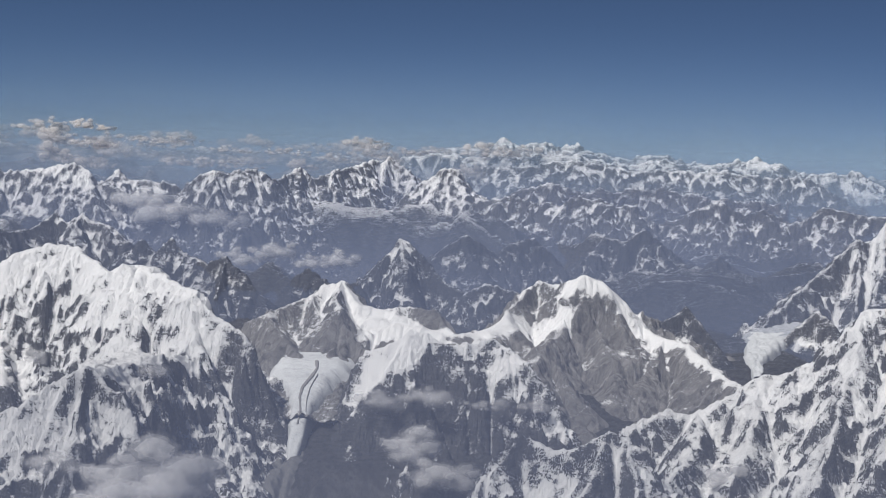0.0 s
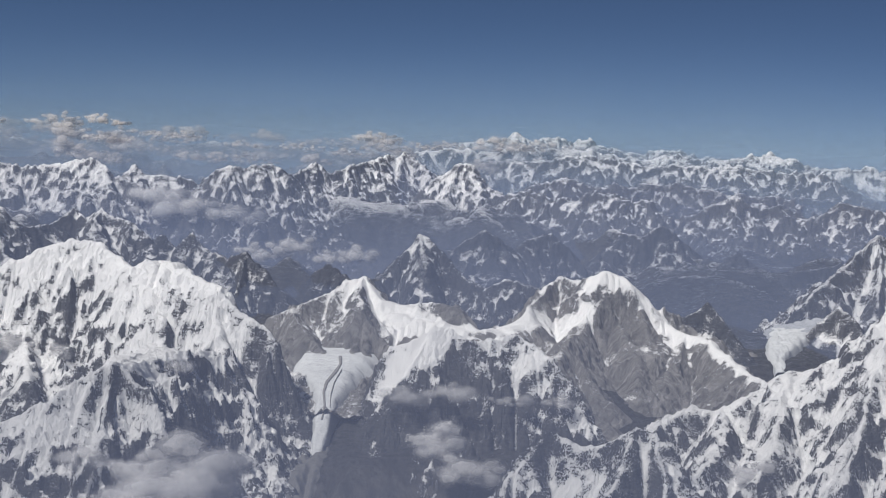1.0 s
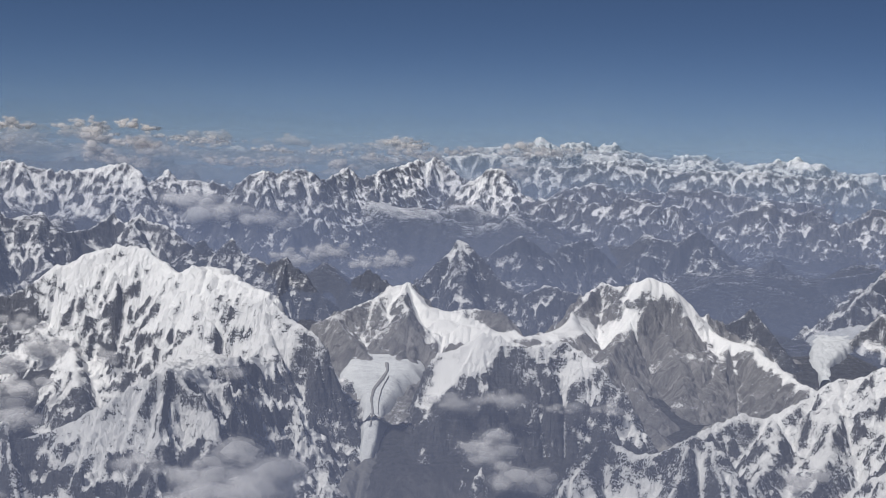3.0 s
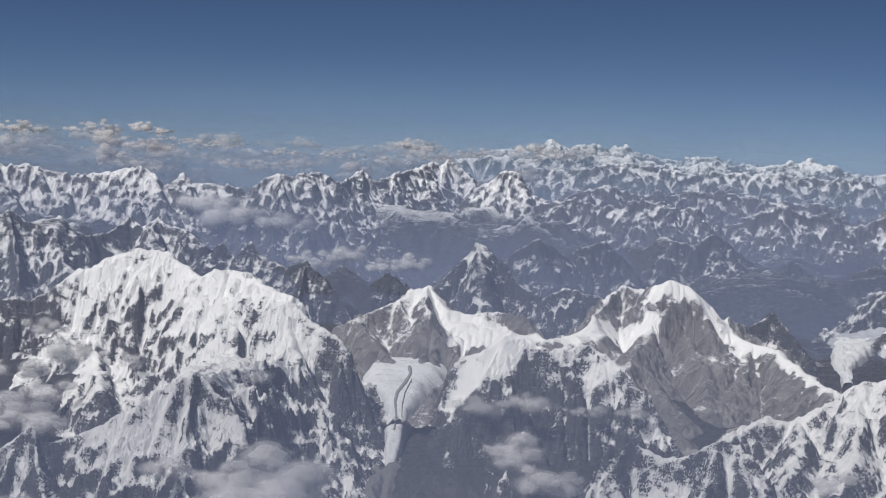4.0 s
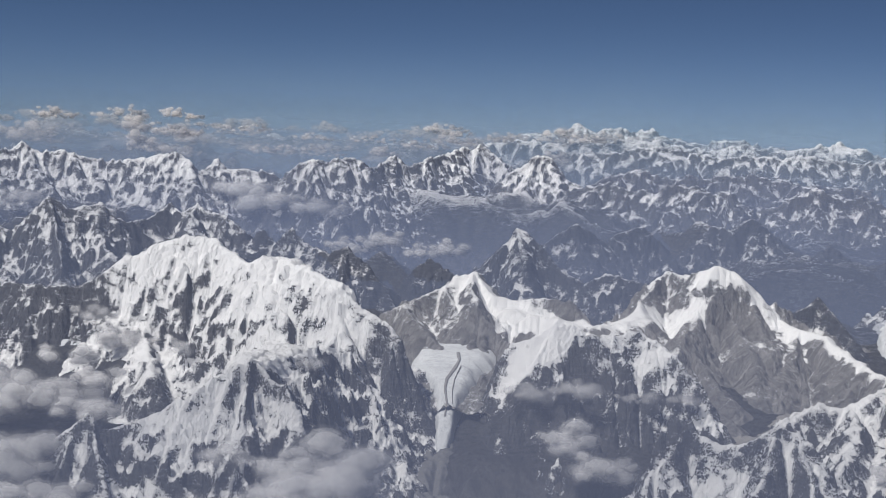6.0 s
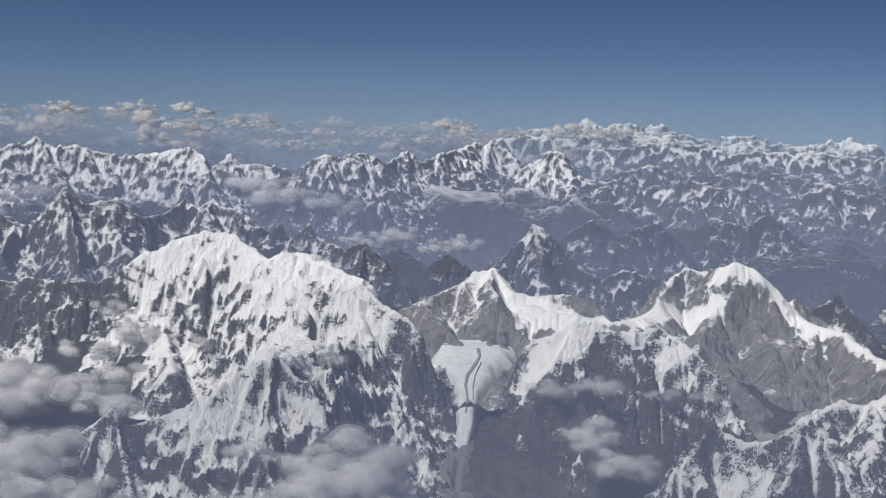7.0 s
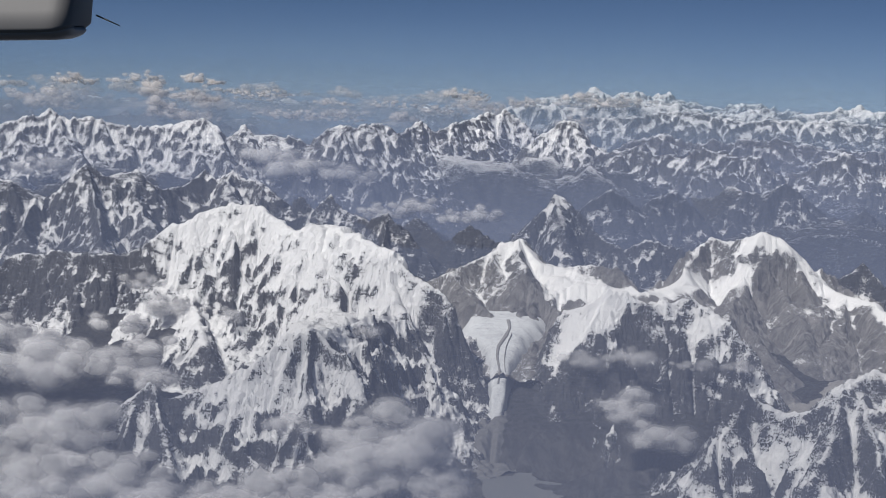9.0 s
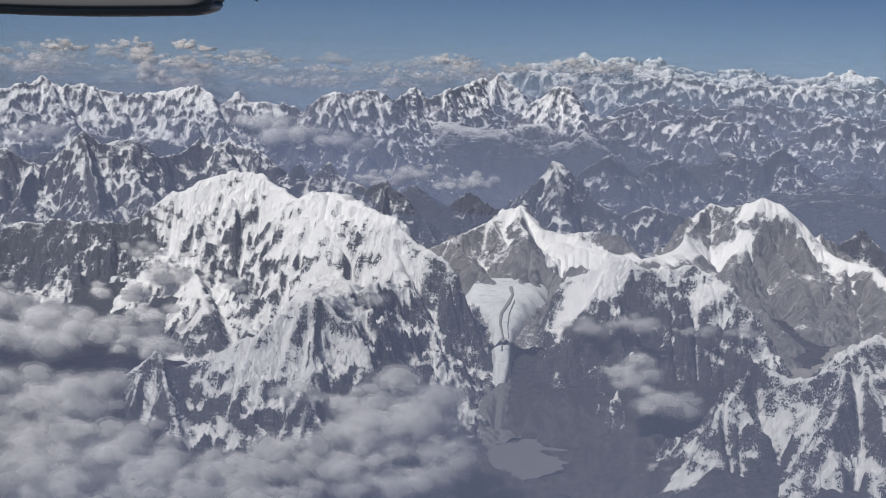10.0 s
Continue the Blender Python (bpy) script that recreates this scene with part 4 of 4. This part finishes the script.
# ---- lake on the valley floor ----
def lake(points, z):
    bm = bmesh.new()
    ring = [bm.verts.new((x, y, z)) for x, y in points]
    top = bm.faces.new(ring)
    bmesh.ops.subdivide_edges(bm, edges=bm.edges[:], cuts=5, fractal=0.6, use_grid_fill=True, seed=4)
    for v in bm.verts:
        v.co.z = z
    low = bmesh.ops.extrude_face_region(bm, geom=bm.faces[:])
    for v in low["geom"]:
        if isinstance(v, bmesh.types.BMVert):
            v.co.z = z - 1.5
    bmesh.ops.recalc_face_normals(bm, faces=bm.faces)
    me = bpy.data.meshes.new("lake")
    bm.to_mesh(me)
    bm.free()
    me.materials.append(lake_mat)
    return tagged(new("lake", me), "milky grey glacial lake between dark valley slopes", "lake")


lake_mat, lake_tree, lake_shader = nodes_of("milky_water")
lake_geo = lake_tree.nodes.new("ShaderNodeNewGeometry")
lake_noise = noise_node(lake_tree, lake_geo.outputs["Position"], 0.35, 5, 0.6)
lake_tree.links.new(mix_node(lake_tree, lake_noise, (0.13, 0.14, 0.145), (0.2, 0.2, 0.2)), lake_shader.inputs["Base Color"])
lake_shader.inputs["Roughness"].default_value = 0.45
lake(((-21.0, 188.1), (-15.9, 194.7), (-12.5, 188.2), (-10.8, 183.2), (-6.3, 181.4), (-8.9, 172.5), (-12.9, 168.5), (-16.7, 173.6)), 42.6)


# ---- sheets in place of haze ----
# one slanted see-through sheet, added to pale and blue what lies behind it
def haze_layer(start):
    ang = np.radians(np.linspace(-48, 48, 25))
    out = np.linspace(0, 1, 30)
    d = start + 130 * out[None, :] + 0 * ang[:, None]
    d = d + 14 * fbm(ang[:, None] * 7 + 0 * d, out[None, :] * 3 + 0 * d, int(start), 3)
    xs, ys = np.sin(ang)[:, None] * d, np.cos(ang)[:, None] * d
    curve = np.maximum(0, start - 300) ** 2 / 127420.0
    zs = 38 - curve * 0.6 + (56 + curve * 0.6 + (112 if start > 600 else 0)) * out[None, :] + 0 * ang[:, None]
    return tagged(sheet("haze", xs, ys, zs, far_haze_mat if start > 600 else near_haze_mat if start < 100 else haze_mat), "slanted see-through sheet, tinted to stand in for blue air haze", "haze", kind="stuff")


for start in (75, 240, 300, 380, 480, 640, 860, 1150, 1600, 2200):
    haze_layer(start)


# ---- clouds ----
def ball(level):
    bm = bmesh.new()
    bmesh.ops.create_icosphere(bm, subdivisions=level, radius=1.0)
    spots, sides = np.array([v.co[:] for v in bm.verts]), np.array([[v.index for v in f.verts] for f in bm.faces])
    bm.free()
    return spots, sides


PUFFS = {2: ball(2), 3: ball(3)}


def cloud(lobes, puffs, material, label, seed=1, small=0.55, group="", name="cloud", level=3):
    """Cumulus: lobes are (x, y, z, rx, ry, rz); each is filled with billows, and each billow is a nest of shells that thin out."""
    rng = np.random.default_rng(seed)
    spots, sides = PUFFS[level]
    verts, faces, dense, facing, count = [], [], [], [], 0
    for x, y, z, rx, ry, rz in lobes:
        for k in range(puffs):
            u = rng.normal(size=3)
            u = u / np.linalg.norm(u) * rng.random() ** 0.4
            if u[2] < -0.3:
                u[2] *= 0.4
            r = min(rx, ry, rz) * small * (0.6 + 0.8 * rng.random()) * (1.3 - 0.65 * np.linalg.norm(u))
            a, b = spots[:, 0] * 1.5 + rng.random() * 50, spots[:, 1] * 1.5 + spots[:, 2] * 1.9 + rng.random() * 50
            lumpy = spots * (1 + 0.55 * fbm(a, b, seed, 4)[:, None]) * r * np.array([1.5, 1.2, 0.9])
            for shell in (1.0, 0.8, 0.58):
                verts.append(lumpy * shell + np.array([x + u[0] * rx, y + u[1] * ry, z + u[2] * rz]))
                faces.append(sides + count)
                lobe = (verts[-1] - np.array([x, y, z - 0.3 * rz])) / np.array([rx, ry, rz])
                lobe = lobe / (np.linalg.norm(lobe, axis=1, keepdims=True) + 1e-6) + 0.35 * spots + np.array([0, 0, 0.25])
                facing.append(lobe / (np.linalg.norm(lobe, axis=1, keepdims=True) + 1e-6))
                dense.append(np.full(len(spots), (1.0 - shell) / 0.42))
                count += len(spots)
    me = bpy.data.meshes.new(name)
    me.from_pydata(np.concatenate(verts).tolist(), [], np.concatenate(faces).tolist())
    me.polygons.foreach_set("use_smooth", np.ones(len(me.polygons), bool))
    me.normals_split_custom_set_from_vertices(np.concatenate(facing).tolist())
    me.attributes.new("dense", "FLOAT", "POINT").data.foreach_set("value", np.concatenate(dense).astype(np.float32))
    me.materials.append(material)
    return tagged(new(name, me), label, "cloud", group)


cloud([(-28.7, 160.0, 53.1, 6.5, 5, 5.2), (-31.6, 157.0, 51.0, 5.5, 4, 4.0), (-23.4, 157.0, 50.1, 5.5, 4, 3.4), (-27.5, 152.0, 48.0, 9, 4, 3)], 22, cloud_mat, "grey-white cumulus cloud below the snow slopes", 1)
cloud([(1.2, 186.0, 52.5, 4.0, 3, 3.0), (5.9, 184.0, 49.3, 5.0, 4, 2.8)], 18, cloud_mat, "small cumulus cloud drifting in the valley", 2)
cloud([(-5.0, 202.0, 55.5, 4.0, 2, 1.6), (2.6, 203.0, 56.3, 5.0, 2, 1.7), (11.1, 203.0, 55.6, 4.5, 2, 1.3), (18.7, 204.0, 55.3, 4.0, 2, 1.0)], 8, wisp_mat, "thin cloud bank against the rock walls", 3, 0.7)
cloud([(6.7, 170.0, 43.2, 5.0, 4, 3.0), (13.6, 168.0, 43.5, 4.0, 3, 2.0)], 14, cloud_mat, "low cumulus cloud in the valley mouth", 4)
cloud([(-36.2, 186.0, 58.7, 3.2, 2.5, 4.2)], 10, wisp_mat, "dim cloud puff in the lee of the rock face", 5, 0.6)
cloud([(-87.3, 195.0, 52.9, 10.0, 6, 4.5), (-75.7, 192.0, 53.3, 8.5, 5, 3.4), (-93.7, 200.0, 55.5, 9, 5, 3.5), (-101.5, 197.0, 51.7, 9, 6, 4.5), (-67.7, 188.0, 52.9, 5, 4, 2.2)], 22, cloud_mat, "bank of cumulus filling the side valley", 6)
cloud([(-70.9, 167.0, 51.4, 8.0, 6, 4.2), (-78.5, 167.0, 49.8, 9.0, 6, 4.6), (-74.2, 162.0, 46.3, 10.0, 5, 4.6), (-63.3, 160.0, 46.8, 8.0, 5, 3.8), (-86.3, 164.0, 48.0, 9, 6, 5), (-68.7, 155.0, 43.8, 11, 5, 4), (-55.7, 154.0, 45.6, 7, 5, 3.4)], 23, cloud_mat, "heaped cumulus bank beside the snowy peak", 7)
cloud([(-40.3, 154.0, 48.1, 7.0, 4, 3.8), (-48.3, 153.0, 45.9, 6.0, 4, 3.0), (-33.2, 152.0, 47.1, 6.0, 4, 3.0), (-41.8, 148.0, 44.6, 9.0, 4, 3.0)], 20, cloud_mat, "white cumulus billows in front of the peak", 8)
cloud([(-69.2, 150.0, 45.8, 9, 5, 4), (-60.4, 148.0, 44.9, 9, 5, 3.6), (-52.6, 149.0, 45.7, 7, 4, 3), (-79.3, 151.0, 44.9, 9, 5, 4)], 20, cloud_mat, "cumulus bank spread over the low valley", 16)
cloud([(-80.0, 226.0, 60.3, 4.5, 3, 1.6), (-73.3, 222.0, 56.9, 4.5, 3, 2.0), (-63.5, 214.0, 57.4, 5.0, 3, 1.6), (-41.1, 178.0, 59.0, 3.5, 2, 1.2)], 8, wisp_mat, "wisps of cloud along the glacier valley", 9, 0.7)
cloud([(-80.7, 214.0, 55.4, 6, 3, 2.2), (-75.6, 221.0, 57.0, 5, 3, 1.8), (-80.4, 206.0, 51.5, 6, 4, 2.4), (-72.9, 208.0, 53.2, 5, 3, 2)], 13, cloud_mat, "ragged clouds drifting up the side valley", 17, 0.6)
cloud([(-40.8, 161.0, 54.6, 3.5, 2, 1.6)], 8, wisp_mat, "torn wisp of cloud on the snow slope", 10, 0.7)
cloud([(-57.6, 372.0, 56.7, 8.0, 6, 2.8), (-48.6, 375.0, 58.4, 8.0, 6, 3.0), (-36.6, 368.0, 56.6, 9.0, 6, 2.2), (-29.1, 370.0, 57.5, 6.0, 5, 2.5)], 17, mid_cloud_mat, "layer of cumulus in the blue valley", 11)
cloud([(-97.5, 440.0, 62.4, 16.0, 9, 4), (-82.5, 440.0, 61.2, 18.0, 9, 3.5), (-105.7, 450.0, 66.1, 10.0, 8, 4)], 17, mid_cloud_mat, "dim cloud layer over the far valley", 12, 0.7)
cloud([(-175.8, 400.0, 54.6, 16.0, 9, 4), (-174.7, 420.0, 61.7, 10.0, 8, 4)], 13, mid_cloud_mat, "low cloud behind the craggy massif", 13, 0.6)
cloud([(-26.5, 158.0, 54.0, 6.0, 5, 4.0), (-32.5, 160.0, 53.4, 4.0, 4, 2.6)], 13, cloud_mat, "grey cumulus above the valley floor", 14)
cloud([(44.2, 180.0, 51.8, 3.6, 3, 2.0)], 10, cloud_mat, "small cloud against the snow face", 15)

# the bank of cumulus along the horizon, nearer heaps lower
heaps = []
for k in range(120):
    rng = random.Random(900 + k)
    across = -0.42 + 0.0040 * k + rng.uniform(-0.02, 0.02)
    d = rng.uniform(640, 1700)
    sink = rng.uniform(0.026, 0.05) if across > -0.27 else rng.uniform(0.02, 0.05)
    tall = d * rng.uniform(0.003, 0.006) * (1.3 if across < -0.27 else 0.9)
    z, wide = 100 - d * sink, d * rng.uniform(0.008, 0.022)
    heaps += [(across * d, d, z, wide, 14, tall), (across * d + wide * 0.7, d + 8, z - tall * 0.4, wide * 0.8, 12, tall * 0.7)]
tagged(cloud(heaps, 12, far_cloud_mat, "", 77, 0.6, name="cloud_bank", level=2), "pinkish white bank of cumulus heaped along the hazy horizon", "cloud", kind="stuff")


# ---- aircraft wing ----
def part(name, bm, material, parent, label=""):
    me = bpy.data.meshes.new(name)
    bm.to_mesh(me)
    bm.free()
    me.materials.append(material)
    for p in me.polygons:
        p.use_smooth = True
    ob = new(name, me)
    ob.parent = parent
    return tagged(ob, label)


def paint(name, tone, rough=0.4, metal=0.0):
    m, tree, shader = nodes_of(name)
    geo = tree.nodes.new("ShaderNodeNewGeometry")
    n = noise_node(tree, geo.outputs["Position"], 1.5, 5, 0.6)
    tree.links.new(mix_node(tree, n, tuple(c * 0.85 for c in tone), tone), shader.inputs["Base Color"])
    shader.inputs["Roughness"].default_value, shader.inputs["Metallic"].default_value = rough, metal
    return m


# both wing tones are darker than the light grey skin: its shade is painted in
wing_paint_shaded, wing_under_shaded, wick_mat = paint("wing_paint_shaded", (0.13, 0.13, 0.135), 0.6), paint("wing_underside", (0.2, 0.2, 0.21)), paint("wick_black", (0.03, 0.03, 0.03))
TIP = Vector((-16.4, 20.0, 100.4))


def wing_loft(profile, length, tip_radius, droop):
    """Sweeps a closed section (y, z) away from the wing tip; the tip end is rounded off."""
    bm = bmesh.new()
    rings = []
    for k in range(26):
        x = -length * (k / 25) ** 1.7
        near = min(1.0, -x / tip_radius)
        grow = 0.55 + 0.45 * math.sqrt(max(0.0, 1 - (1 - near) ** 2))
        sag = droop * math.sin(math.pi * min(1.0, -x / length))
        rings.append([bm.verts.new((x, py * grow, 0.8 + (pz - 0.8) * (0.82 + 0.18 * near ** 0.5) - sag)) for py, pz in profile])
    for a, b in zip(rings, rings[1:]):
        for i in range(len(profile)):
            j = (i + 1) % len(profile)
            bm.faces.new((a[i], a[j], b[j], b[i]))
    bm.faces.new(rings[0])
    bm.faces.new(rings[-1])
    bmesh.ops.recalc_face_normals(bm, faces=bm.faces)
    return bm


wing = tagged(new("aircraft_wing"), "light grey aircraft wing tip with its shade put into the colour", "aircraft wing")
wing.location, wing.scale = TIP, (0.71, 0.71, 0.71)
section = [(-0.92, 0.15), (-0.96, 0.24), (-0.8, 0.6), (-0.5, 1.2), (-0.2, 1.75), (0.2, 1.9), (0.8, 1.7), (1.1, 1.0), (0.9, 0.3), (0.3, 0.14)]
part("panel", wing_loft(section, 7.0, 0.35, 0.1), wing_paint_shaded, wing)
under = [(-0.86, 0.1), (-0.9, 0.17), (0.2, 0.17), (0.5, 0.1), (0.2, 0.02), (-0.4, 0.0), (-0.75, 0.03)]
part("underside", wing_loft(under, 7.0, 0.35, 0.1), wing_under_shaded, wing, "lower skin with shade put into its colour")
rod = bmesh.new()
bmesh.ops.create_cone(rod, cap_ends=True, segments=8, radius1=0.02, radius2=0.01, depth=0.55, matrix=pose(0.5, 0.2, 0.42, 0, 112, 0))
part("static_wick", rod, wick_mat, wing, "thin black rod at the tip")
